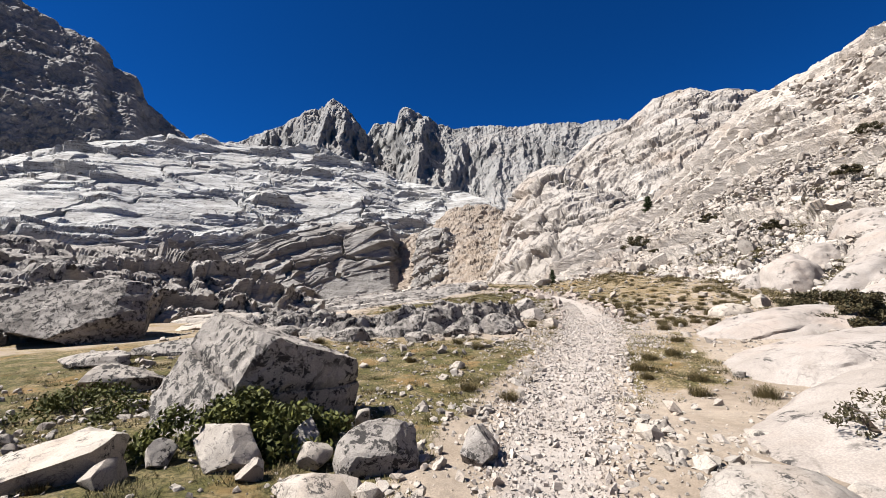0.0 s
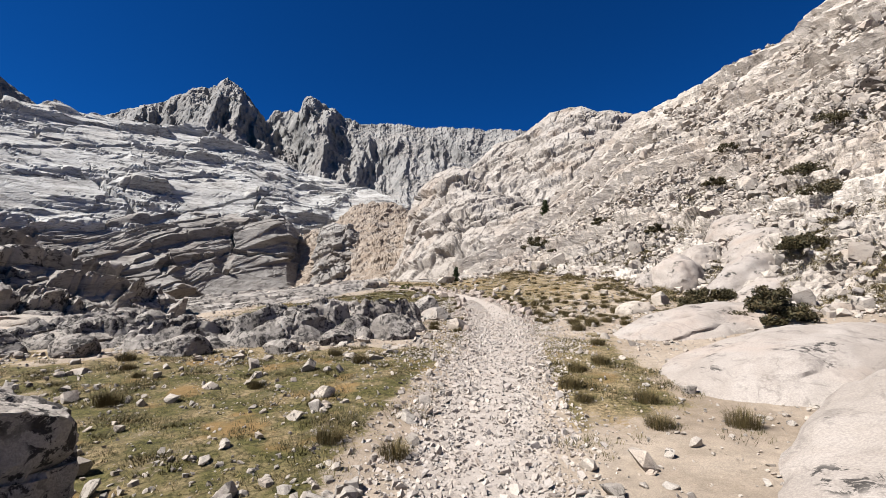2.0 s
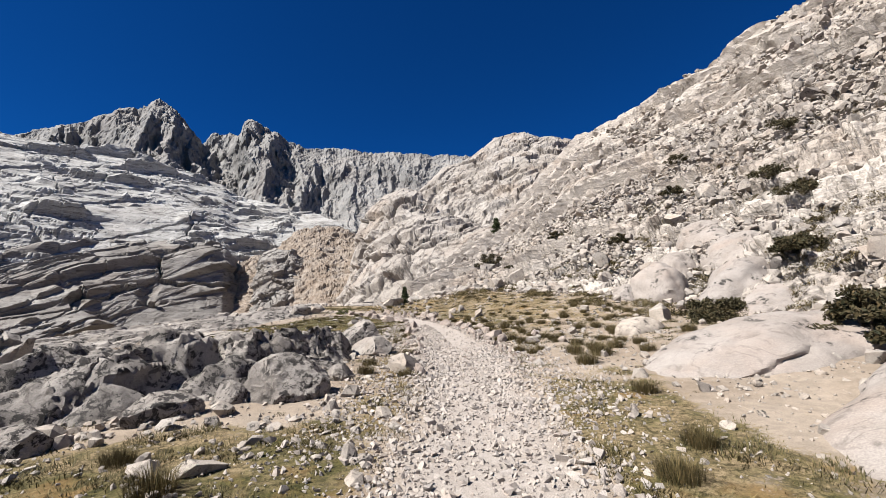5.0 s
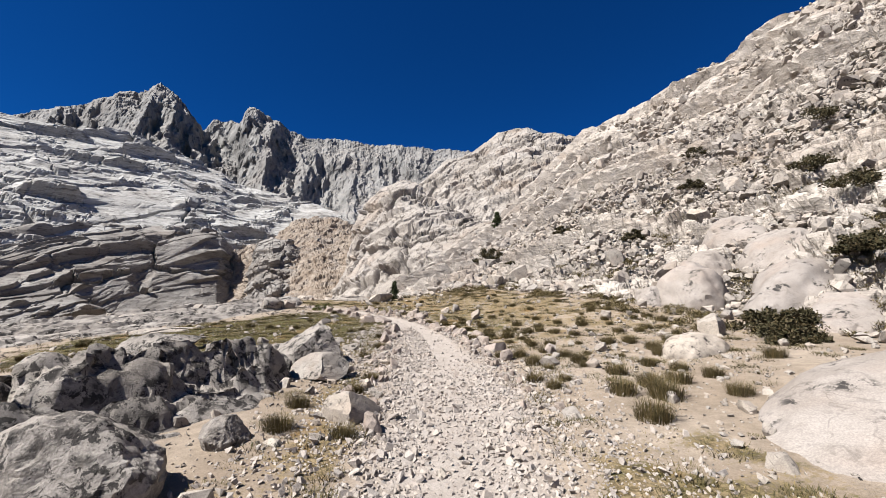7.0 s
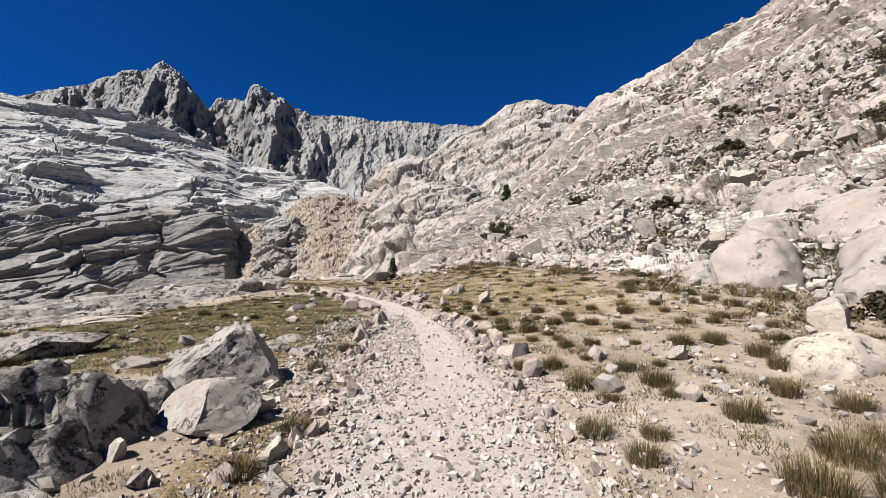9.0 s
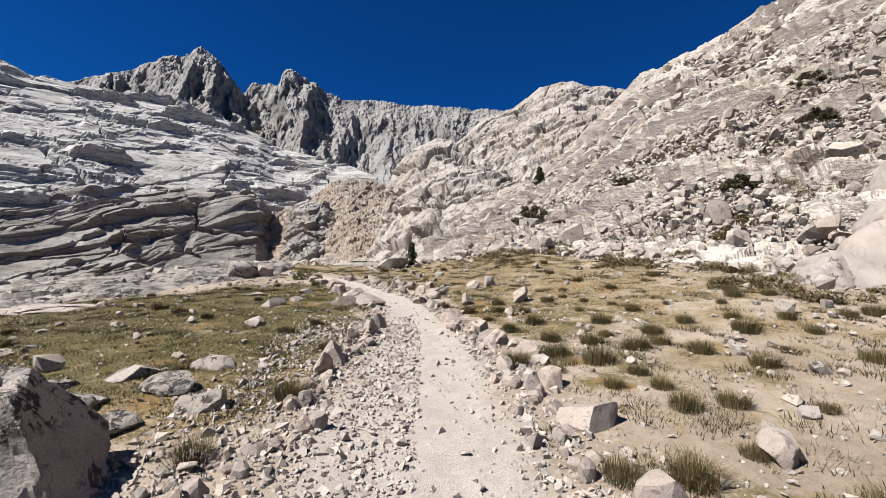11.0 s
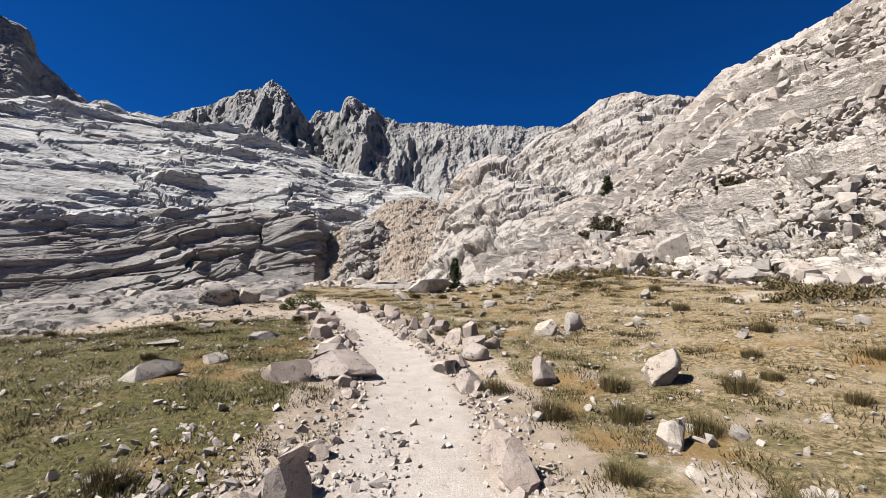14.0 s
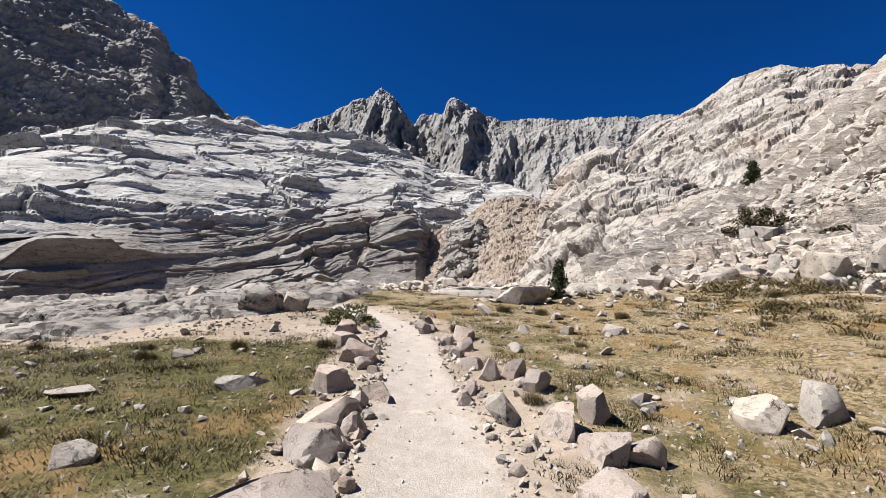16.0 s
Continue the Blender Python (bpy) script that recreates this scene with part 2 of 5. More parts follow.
def ground_material():
    m, nodes, links, bsdf = nodes_of("sandy_alpine_ground")
    geo = nodes.new("ShaderNodeNewGeometry")
    p = geo.outputs["Position"]
    big = noise_tex(nodes, links, p, 0.5, 6, 0.6)
    mid = noise_tex(nodes, links, p, 6.0, 6, 0.7)
    grain = noise_tex(nodes, links, p, 70.0, 4, 0.75)
    sand = mix(nodes, links, ramp(nodes, links, big, 0.35, 0.65), (0.215, 0.174, 0.135), (0.288, 0.243, 0.197))
    sand = mix(nodes, links, 0.5, sand, mix(nodes, links, ramp(nodes, links, mid, 0.35, 0.65), (0.68, 0.66, 0.63), (1.15, 1.12, 1.08)), "MULTIPLY")
    tuft = noise_tex(nodes, links, p, 17.0, 5, 0.75, 0.5)
    patch = noise_tex(nodes, links, p, 2.3, 5, 0.65)
    hue = noise_tex(nodes, links, p, 0.9, 4, 0.6)
    dry = mix(nodes, links, ramp(nodes, links, tuft, 0.38, 0.6), (0.060, 0.045, 0.021), (0.235, 0.180, 0.108))
    green = mix(nodes, links, ramp(nodes, links, tuft, 0.36, 0.62), (0.024, 0.025, 0.008), (0.088, 0.078, 0.028))
    lush = nodes.new("ShaderNodeAttribute")
    lush.attribute_name = "lush"
    wet = nodes.new("ShaderNodeMath")
    wet.operation = "MULTIPLY_ADD"
    wet.inputs[1].default_value = 0.9
    links.new(patch, wet.inputs[0])
    links.new(lush.outputs["Fac"], wet.inputs[2])
    turf = mix(nodes, links, ramp(nodes, links, wet.outputs[0], 0.50, 0.78), dry, green)
    turf = mix(nodes, links, ramp(nodes, links, hue, 0.54, 0.66), turf, mix(nodes, links, tuft, (0.10, 0.058, 0.020), (0.22, 0.150, 0.070)))
    cover = nodes.new("ShaderNodeAttribute")
    cover.attribute_name = "cover"
    track = nodes.new("ShaderNodeAttribute")
    track.attribute_name = "track"
    cut = nodes.new("ShaderNodeMath")
    cut.operation = "MULTIPLY_ADD"
    cut.inputs[1].default_value = 1.5
    links.new(tuft, cut.inputs[0])
    links.new(cover.outputs["Fac"], cut.inputs[2])
    col = mix(nodes, links, ramp(nodes, links, cut.outputs[0], 1.02, 1.3), sand, turf)
    dust = mix(nodes, links, ramp(nodes, links, mid, 0.3, 0.7), (0.268, 0.234, 0.206), (0.330, 0.297, 0.267))
    col = mix(nodes, links, track.outputs["Fac"], col, dust)
    col = mix(nodes, links, 0.55, col, mix(nodes, links, ramp(nodes, links, grain, 0.32, 0.68), (0.6, 0.59, 0.58), (1.2, 1.2, 1.2)), "MULTIPLY")
    links.new(col, bsdf.inputs["Base Color"])
    bsdf.inputs["Roughness"].default_value = 0.95
    bsdf.inputs["Specular IOR Level"].default_value = 0.15
    b = add(nodes, "ShaderNodeBump", Strength=0.7, Distance=0.03)
    h = nodes.new("ShaderNodeMath")
    h.operation = "MULTIPLY_ADD"
    h.inputs[1].default_value = 0.5
    links.new(grain, h.inputs[0])
    links.new(mid, h.inputs[2])
    links.new(h.outputs[0], b.inputs["Height"])
    links.new(b.outputs[0], bsdf.inputs["Normal"])
    return m


GROUND = ground_material()


def plant(name, a, b, c):
    a, b, c = (tuple(0.86 * k for k in colour) for colour in (a, b, c))
    m, nodes, links, bsdf = nodes_of(name)
    geo = nodes.new("ShaderNodeNewGeometry")
    col = mix(nodes, links, geo.outputs["Random Per Island"], a, b)
    patch = noise_tex(nodes, links, geo.outputs["Position"], 1.6, 4, 0.6)
    col = mix(nodes, links, ramp(nodes, links, patch, 0.46, 0.6), col, c)
    links.new(col, bsdf.inputs["Base Color"])
    bsdf.inputs["Roughness"].default_value = 0.7
    bsdf.inputs["Specular IOR Level"].default_value = 0.2
    return m


GRASS = plant("dry_meadow_grass", (0.06, 0.056, 0.018), (0.24, 0.18, 0.08), (0.13, 0.10, 0.043))
TUFT = plant("tussock_blades", (0.036, 0.034, 0.012), (0.17, 0.125, 0.055), (0.08, 0.062, 0.026))
LEAF = plant("green_shrub_leaves", (0.032, 0.04, 0.009), (0.11, 0.112, 0.024), (0.055, 0.06, 0.014))
MAT = plant("olive_grass_mats", (0.03, 0.03, 0.01), (0.14, 0.11, 0.045), (0.065, 0.055, 0.02))
HEATH = plant("dark_shrub_leaves", (0.022, 0.024, 0.01), (0.08, 0.058, 0.027), (0.042, 0.036, 0.016))
NEEDLE = plant("conifer_needles", (0.025, 0.035, 0.014), (0.05, 0.06, 0.022), (0.035, 0.045, 0.018))
BARK = granite("bark", (0.20, 0.15, 0.11), (0.12, 0.09, 0.07), (0.07, 0.055, 0.04), 0.1, 0.4)


# ---- the lie of the land ----
TRACK_Y = [-6, 0, 3.5, 4.7, 6.8, 9.2, 11, 12.2, 14, 15.6, 17.5, 20, 22, 24, 26, 27.2, 28.2, 30, 31.3, 32.5, 34]
TRACK_X = [-0.6, 0.2, 0.87, 1.2, 1.95, 2.95, 3.7, 4.15, 4.85, 5.35, 5.85, 6.45, 6.85, 7.0, 6.8, 6.5, 6.3, 5.85, 5.1, 3.9, 1.5]
TRACK_W = [0.9, 0.9, 0.8, 1.0, 1.35, 1.45, 1.4, 1.45, 1.7, 1.8, 1.7, 1.45, 1.15, 1.0, 1.0, 0.85, 0.8, 0.85, 0.9, 1.0, 1.0]
LAND_Y = [-20, -5, 0, 6.5, 10.7, 16.4, 23, 30, 36, 60, 140, 300, 3000]
LAND_Z = [0.7, 0.6, 0.4, -0.1, 0.0, 0.05, 0.25, 0.53, 0.95, 0.2, -9, -28, -40]
CENTRE = (3.5, 10.0, 1.4)


def track_off(x, y):
    """How far a place lies from the middle of the trail, in half widths, and in metres with its side."""
    d = x - np.interp(y, TRACK_Y, TRACK_X)
    return np.abs(d) / (np.interp(y, TRACK_Y, TRACK_W) / 2), d


def flat3(x, y, s):
    return np.stack([x / s, y / s, np.zeros_like(x)], -1)


def land(x, y):
    """Height of the open ground."""
    x, y = np.asarray(x, float), np.asarray(y, float)
    z = np.interp(y, LAND_Y, LAND_Z)
    rel, d = track_off(x, y)
    near = smooth(60, 25, np.hypot(x - 4, y - 14))
    side = smooth(1.0, 2.6, rel) * (y < 36)
    z = z + side * near * (0.09 * fbm(flat3(x, y, 2.2), 4, 0.5, 3) + 0.05)
    z = z - 0.03 * smooth(1.15, 0.3, rel) * (y < 33)
    z = z - 0.10 * np.maximum(0, 3 - x) * smooth(17, 25, y) * smooth(400, 100, np.abs(x)) - 0.012 * np.maximum(0, -5 - x)
    z = z + 0.9 * smooth(8, 15, x) * smooth(45, 32, y) * smooth(14, 26, y) + 0.5 * smooth(6, 14, x) * smooth(26, 8, y)
    far = smooth(40, 200, np.hypot(x - 4, y - 14))
    return z + far * 5 * fbm(flat3(x, y, 60), 4, 0.5, 5)


def meadow(x, y):
    """Share of turf, 0 to 1."""
    rel, d = track_off(x, y)
    x, y = x + 2.4 * fbm(flat3(x, y, 3.0), 3, 0.6, 35), y + 1.8 * fbm(flat3(x, y, 3.0), 3, 0.6, 36)
    right = smooth(14.0, 19, y) * smooth(1.0, 1.5, d) * smooth(18, 12, x) * smooth(40, 33, y) * (0.50 + 0.35 * smooth(19.5, 23, y))
    left = 1.6 * smooth(18.0, 20.0, y) * smooth(30, 27, y) * smooth(-0.9, -1.6, d) * smooth(-6, -1, x)
    near = 1.25 * smooth(1.5, 4, y) * smooth(12.5, 11, y) * smooth(-0.9, -1.8, d) * smooth(-14, -8, x)
    near = np.maximum(near, 0.6 * smooth(-3, -6, x) * smooth(22, 17, y) * smooth(10, 12, y))
    verge = 1.3 * smooth(6.5, 8, y) * smooth(13, 11, y) * smooth(0.85, 1.2, d) * smooth(3.2, 2.2, d)
    edge = 0.7 * smooth(8, 10, y) * smooth(17.5, 16, y) * smooth(-0.9, -1.2, d) * smooth(-2.2, -1.6, d)
    return np.clip(np.maximum.reduce([right, left, near, verge, edge]), 0, 1)


# azimuth from CENTRE in degrees, elevation of the skyline, and plan distances
HILL_AZ = [14, 20, 27, 33, 38, 41, 43, 45, 48.5, 52, 55, 57.7, 59.5, 62, 64, 75, 90, 115, 150]
HILL_EL = [0.5, 5, 9.3, 14.5, 19.0, 21.4, 22.1, 22.5, 23.2, 24.7, 25.5, 25.9, 27.1, 27.9, 28.5, 30, 30, 24, 10]
HILL_FOOT = [34, 30, 27, 23, 20.5, 19, 18.5, 18, 17, 16, 15.3, 14.8, 14.3, 13.8, 13.2, 11.5, 10, 11, 14]
HILL_TOP = [70, 75, 80, 85, 88, 88, 86, 85, 84, 82, 80, 80, 80, 78, 76, 74, 72, 70, 70]


def hill(az, r):
    foot, top = np.interp(az, HILL_AZ, HILL_FOOT), np.interp(az, HILL_AZ, HILL_TOP)
    a = np.radians(az)
    zf = land(CENTRE[0] + foot * np.sin(a), CENTRE[1] + foot * np.cos(a)) - 0.15
    zt = CENTRE[2] + top * np.tan(np.radians(np.interp(az, HILL_AZ, HILL_EL)))
    s = (r - foot) / (top - foot)
    return np.where(s <= 0, zf + s * 30, zf + (zt - zf) * np.clip(s, 0, 1) ** 1.22 - np.maximum(s - 1, 0) ** 2 * 30)


def hill_at(x, y):
    dx, dy = x - CENTRE[0], y - CENTRE[1]
    return hill(np.degrees(np.arctan2(dx, dy)), np.hypot(dx, dy))


def surface(x, y):
    """The higher of open ground and hillside."""
    az = np.degrees(np.arctan2(x - CENTRE[0], y - CENTRE[1]))
    inside = (az > 14) & (az < 150)
    return np.where(inside, np.maximum(land(x, y), hill_at(x, y)), land(x, y))


def spaced(lo, hi, step, reach, growth=1.12):
    core = list(np.arange(lo, hi + step / 2, step))
    s, v = step, core[-1]
    while v < reach:
        s *= growth
        v += s
        core.append(v)
    s, v = step, core[0]
    while v > -reach:
        s *= growth
        v -= s
        core.insert(0, v)
    return np.array(core)


def build_ground():
    xs, ys = spaced(-5, 13, 0.095, 3500), spaced(1.5, 34, 0.105, 3500)
    x, y = np.meshgrid(xs, ys, indexing="ij")
    z = land(x, y)
    dense = smooth(16, 10, np.abs(x - 4)) * smooth(24, 19, np.abs(y - 18))
    z = z + dense * 0.022 * fbm(flat3(x, y, 0.32), 3, 0.6, 9)
    rel, d = track_off(x, y)
    wob = 0.35 * fbm(flat3(x, y, 0.7), 3, 0.6, 21)
    track = smooth(1.25, 0.75, rel + wob) * (y < 33)
    me = mesh_of("ground", np.stack([x, y, z], -1).reshape(-1, 3), grid_faces(len(xs), len(ys)), GROUND, True,
                 {"cover": 0.9 * meadow(x, y) + 1.0 * fbm(flat3(x, y, 0.8), 5, 0.7, 31) - 0.10, "track": track,
                  "lush": 0.32 * smooth(-0.5, -1.5, d) * smooth(18, 21, y) + 0.24 * smooth(-0.5, -1.5, d) * smooth(13, 10, y) + 0.16 * smooth(0.6, 1.2, d) * smooth(4.5, 2.5, d)})
    tagged(new("ground", me), "sandy alpine ground with thin dry turf and a pale dusty trail", "ground", kind="structure")


build_ground()


def landform(name, label, az, foot_r, foot_z, crest_r, crest_el, profile, nu, nv, push, material, back_drop=0.6, values=None):
    """A mountainside seen from the valley: rows run from its foot to its crest and a little way down the back."""
    a = np.linspace(az[0], az[-1], nu)
    ip = lambda tab: np.interp(a, az, tab) if not np.isscalar(tab) else np.full(nu, float(tab))
    fr, fz, cr, ce = ip(foot_r), ip(foot_z), ip(crest_r), ip(crest_el)
    cz = CENTRE[2] + cr * np.tan(np.radians(ce))
    v = np.linspace(0, 1.18, nv)[None, :]
    s = np.clip(v, 0, 1)
    r = fr[:, None] + (cr - fr)[:, None] * s + np.maximum(v - 1, 0) * (cr - fr)[:, None] * 1.5 + np.maximum(v - 1, 0) * 60
    z = fz[:, None] + (cz - fz)[:, None] * profile(s, a[:, None]) - np.maximum(v - 1, 0) * (cz - fz)[:, None] * back_drop
    t = np.radians(a)[:, None]
    p = np.stack([CENTRE[0] + r * np.sin(t), CENTRE[1] + r * np.cos(t), z], -1)
    n = sheet_normals(p)
    p = push(p, n, v, a[:, None])
    me = mesh_of(name, p.reshape(-1, 3), grid_faces(nu, nv), material, False)
    return tagged(new(name, me), label, "mountain", kind="structure")


def ledges(q, sharp=0.75):
    """Saw along the height: a sharp step outwards under each ledge, then a slow lean back."""
    f = np.ceil(q) - q
    return np.where(f < sharp, f / sharp, (1 - f) / (1 - sharp))


def strata(p, v, tilt, period, deep, seed, long=46.0, calm=None):
    """Sheeted slabs: stepped ledges across the face, offset at steep joints, with smooth sheets between. calm: where the face is smooth, 0 to 1."""
    w = fbm(p / 90, 3, 0.5, seed)
    w2 = fbm(p / 22, 3, 0.5, seed + 1)
    along = p[..., 0] * 0.95 - p[..., 1] * 0.1
    q = p[..., 2] - tilt * along + 13 * w + 1.1 * w2
    f1, f2, joint = cells(np.stack([along / long + 0.25 * w2, q / (period * 3.2), 0 * q], -1), seed + 4)
    quiet = smooth(-0.12, 0.12, fbm(p / np.array([50.0, 50.0, 30.0]), 3, 0.5, seed + 8))
    if calm is not None:
        quiet = np.maximum(quiet, calm)
    busy = 1 - 0.8 * quiet
    qj = q + 0.9 * period * (joint - 0.5)
    layer = np.floor(qj / period)
    gate = smooth(-0.3, 0.35, fbm(p / 50 + layer[..., None] * 3.7, 2, 0.5, seed + 2))
    d = deep * (0.10 + 1.0 * gate ** 2) * (0.3 + 0.7 * busy) * ledges(qj / period, 0.95)
    thin = period * 0.27
    layer2 = np.floor(qj / thin)
    gate2 = smooth(0.08, 0.25, fbm(p / 24 + layer2[..., None] * 2.3, 2, 0.5, seed + 3))
    d = d + 0.30 * deep * gate2 * busy * ledges(qj / thin, 0.88)
    d = d - 3.6 * smooth(0.035, 0.0, f2 - f1) * smooth(0.2, 0.5, joint)
    g1, g2, block = cells(np.stack([along / 15 + 0.3 * w2, qj / 6.5, 0 * q], -1), seed + 5)
    d = d + busy * (2.4 * (block - 0.5) - 1.8 * smooth(0.06, 0.0, g2 - g1) * (block > 0.45))
    h1, h2, chip = cells(np.stack([along / 5.5 + 0.4 * w2, qj / 2.3, 0 * q], -1), seed + 6)
    d = d + busy * smooth(-0.1, 0.25, fbm(p / 30, 2, 0.5, seed + 9)) * (1.5 * (chip - 0.5) - 0.8 * smooth(0.10, 0.0, h2 - h1))
    d = d + 3.5 * w + 0.28 * fbm(p / 4.0, 4, 0.6, seed + 7, True)
    return d * (smooth(0.0, 0.05, v) * smooth(1.15, 0.98, v) * 0.9 + 0.1)


CLIFF_AZ = [-85, -62, -54, -50, -46, -40.7, -35, -28.3, -22, -17.2, -13, -8.6, -7, -2.5, 3.5, 7, 9.5]
CLIFF_EL = [4, 6.5, 8.8, 11.0, 13.2, 15.2, 16.3, 16.8, 16.7, 16.6, 16.2, 14.6, 13.3, 12.6, 11.4, 9.7, 8.1]
TIER_EL = [0, 1.5, 2.5, 3.2, 4.2, 5.4, 5.2, 5.3, 6.3, 7.6, 8.0, 7.4]
landform("upper_slabs", "pale grey granite slabs with dark stepped ledges and cracks", CLIFF_AZ,
         [185, 195, 205, 210, 220, 230, 242, 255, 262, 268, 272, 275, 275, 275, 275, 275, 275],
         [-6, -3, 2, 6, 9, 14, 14, 15, 19, 24, 26, 22, 12, 0, -6, -8, -10],
         [330, 360, 390, 400, 410, 430, 450, 460, 465, 465, 455, 430, 415, 390, 370, 350, 340], CLIFF_EL,
         lambda s, a: 0.55 * s + 0.45 * (1 - (1 - s) ** 1.7), 780, 260,
         lambda p, n, v, a: p + n * strata(p, v, -0.03, 17.0, 8.0, 41)[..., None], CLIFF)
landform("lower_slabs", "dark brownish grey granite slabs with slanting ledges", CLIFF_AZ[:12] + [-6.6],
         [150, 160, 170, 175, 180, 190, 200, 210, 220, 228, 235, 242, 250], [-16, -19, -20, -21, -22, -21.5, -20.5, -19.5, -18, -17, -15, -13, -12],
         [210, 220, 232, 238, 246, 256, 266, 276, 282, 286, 288, 286, 280], TIER_EL + [1.0],
         lambda s, a: 0.4 * s + 0.6 * (1 - (1 - s) ** 2), 680, 220,
         lambda p, n, v, a: p + n * strata(p, v, 0.42, 21.0, 9.5, 141, 130.0, smooth(-23, -17, a) * smooth(0.62, 0.45, v + 0 * a))[..., None], DARKSLAB)


def push_peak(p, n, v, a):
    t = np.radians(a)
    u = np.stack([t * 11 + 0 * v, v * 1.5 + 0 * t, 0.3 + 0 * v * t], -1)
    u = u + 0.22 * fbm(p / 150, 4, 0.55, 61)[..., None]
    spur = fbm(u, 5, 0.5, 62, True)
    out = -np.stack([np.sin(t) + 0 * v, np.cos(t) + 0 * v, 0 * v * t], -1)
    worn = 1 - 0.42 * smooth(-1, 5, a)
    p = p + out * (80 * worn * spur * smooth(0, 0.3, v) * smooth(1.15, 0.8, v))[..., None]
    p = p + out * (18 * worn * fbm(p / np.array([60.0, 60.0, 90.0]), 4, 0.5, 66, True) * smooth(0.15, 0.5, v))[..., None]
    p[..., 2] += (6 * fbm(np.stack([t * 120 + 0 * v, v * 6 + 0 * t, 0 * t * v], -1), 3, 0.6, 67)) * smooth(0.8, 1, v)
    return p + n * (4.5 * fbm(p / 18, 4, 0.6, 68, True))[..., None]


PEAK_AZ = [-40, -30, -25.5, -22.9, -20.1, -17.2, -15.4, -13.9, -12.3, -10.8, -9.6, -7.7, -6.7, -6.1, -5.3, -3.3, -1.3, 1.5, 5.5, 9.4, 13.3, 19.7, 24, 30, 40]
PEAK_EL = [12, 15, 17.5, 18.6, 20.3, 21.5, 22.5, 21.9, 20.5, 18.7, 20.4, 20.7, 19.9, 21.7, 22.4, 21.7, 20.5, 19.6, 20.1, 19.6, 19.6, 19.2, 18.9, 17.5, 14]
landform("far_peaks", "jagged grey granite peaks with pale scree gullies", PEAK_AZ, 520, 40, 950, PEAK_EL,
         lambda s, a: 0.55 * s + 0.45 * s ** 2.2, 680, 180, push_peak, PEAK)


def push_scree(p, n, v, a):
    d = 10 * fbm(p / 80, 5, 0.5, 81, True) + 4.5 * fbm(p / 18, 4, 0.65, 82, True) + 2.5 * fbm(p / 5, 3, 0.6, 83)
    return p + n * (d * smooth(1.2, 0.95, v))[..., None]


landform("dark_mountain", "dark shaded mountainside of rubble and broken rock", [-100, -70, -55, -46.6, -44.5, -41.8, -40.6, -38.6, -37.3, -36.2, -34.5, -32.9, -28, -22],
         400, 20, 640, [32, 30, 28.3, 25.6, 24.6, 24.1, 22.2, 21.8, 19.6, 18.4, 17.1, 16.2, 12, 7],
         lambda s, a: s, 480, 190, push_scree, SCREE)


def push_knob(p, n, v, a):
    w = fbm(p / 12, 4, 0.55, 93)[..., None]
    d = 5 * fbm(p / 40, 4, 0.5, 91)
    for size, high, seed in ((17.0, 3.6, 9), (7.0, 1.7, 10), (3.0, 0.8, 11)):
        f1, f2, val = cells(p / np.array([size, size, 1.1 * size]) + 0.3 * w, seed)
        d = d + high * (val - 0.5) - 0.3 * high * smooth(0.07, 0, f2 - f1)
    q = p[..., 2] - 0.45 * p[..., 0] + 6 * fbm(p / 40, 3, 0.5, 94)
    d = d + 1.8 * ledges(q / 9, 0.9) + 0.3 * fbm(p / 3, 3, 0.6, 92, True)
    return p + n * (d * (0.35 + 0.65 * smooth(1.02, 0.8, v)) * smooth(0, 0.08, v))[..., None]


landform("pale_dome", "pale cracked granite dome above the valley", [8, 13, 17.6, 20.6, 23.3, 26.1, 28.1, 30.5, 32.3, 34, 36.1, 38.2, 42, 50],
         [190, 185, 180, 175, 170, 165, 160, 155, 150, 145, 140, 135, 130, 120], 0, 270,
         [9, 12.5, 15.5, 18.0, 18.8, 20.2, 21.6, 21.8, 22.0, 21.1, 20.9, 20.0, 17, 12],
         lambda s, a: 0.7 * s + 0.3 * (1 - (1 - s) ** 2.5), 460, 220, push_knob, KNOB)
landform("buff_knob", "buff granite knob with cracked faces", [5, 7.5, 8.8, 9.6, 11.6, 14.3, 16.8, 18.2, 21, 24.3, 27, 33, 40],
         [112, 108, 104, 102, 98, 94, 88, 84, 76, 70, 62, 50, 45], [-7, -6, -5, -5, -4, -3, -3, -3, -3, -3, -3, -3, -3],
         [200, 190, 185, 180, 172, 165, 158, 152, 142, 132, 124, 110, 100],
         [-1.5, 5.0, 10.0, 12.0, 14.2, 15.3, 14.5, 12.9, 11.2, 9.8, 9.2, 10, 10],
         lambda s, a: 0.6 * s + 0.4 * (1 - (1 - s) ** 2), 440, 220, push_knob, KNOB)


def push_gully(p, n, v, a):
    f1, f2, val = cells(p / 5.0 + 0.5 * fbm(p / 8, 3, 0.6, 95)[..., None], 13)
    d = 6 * fbm(p / 26, 4, 0.55, 96) + 1.6 * (val - 0.5) - 0.6 * smooth(0.1, 0, f2 - f1) + 1.2 * fbm(p / 3, 4, 0.65, 97, True)
    return p + n * (d * smooth(1.2, 1.0, v) * smooth(0, 0.08, v))[..., None]


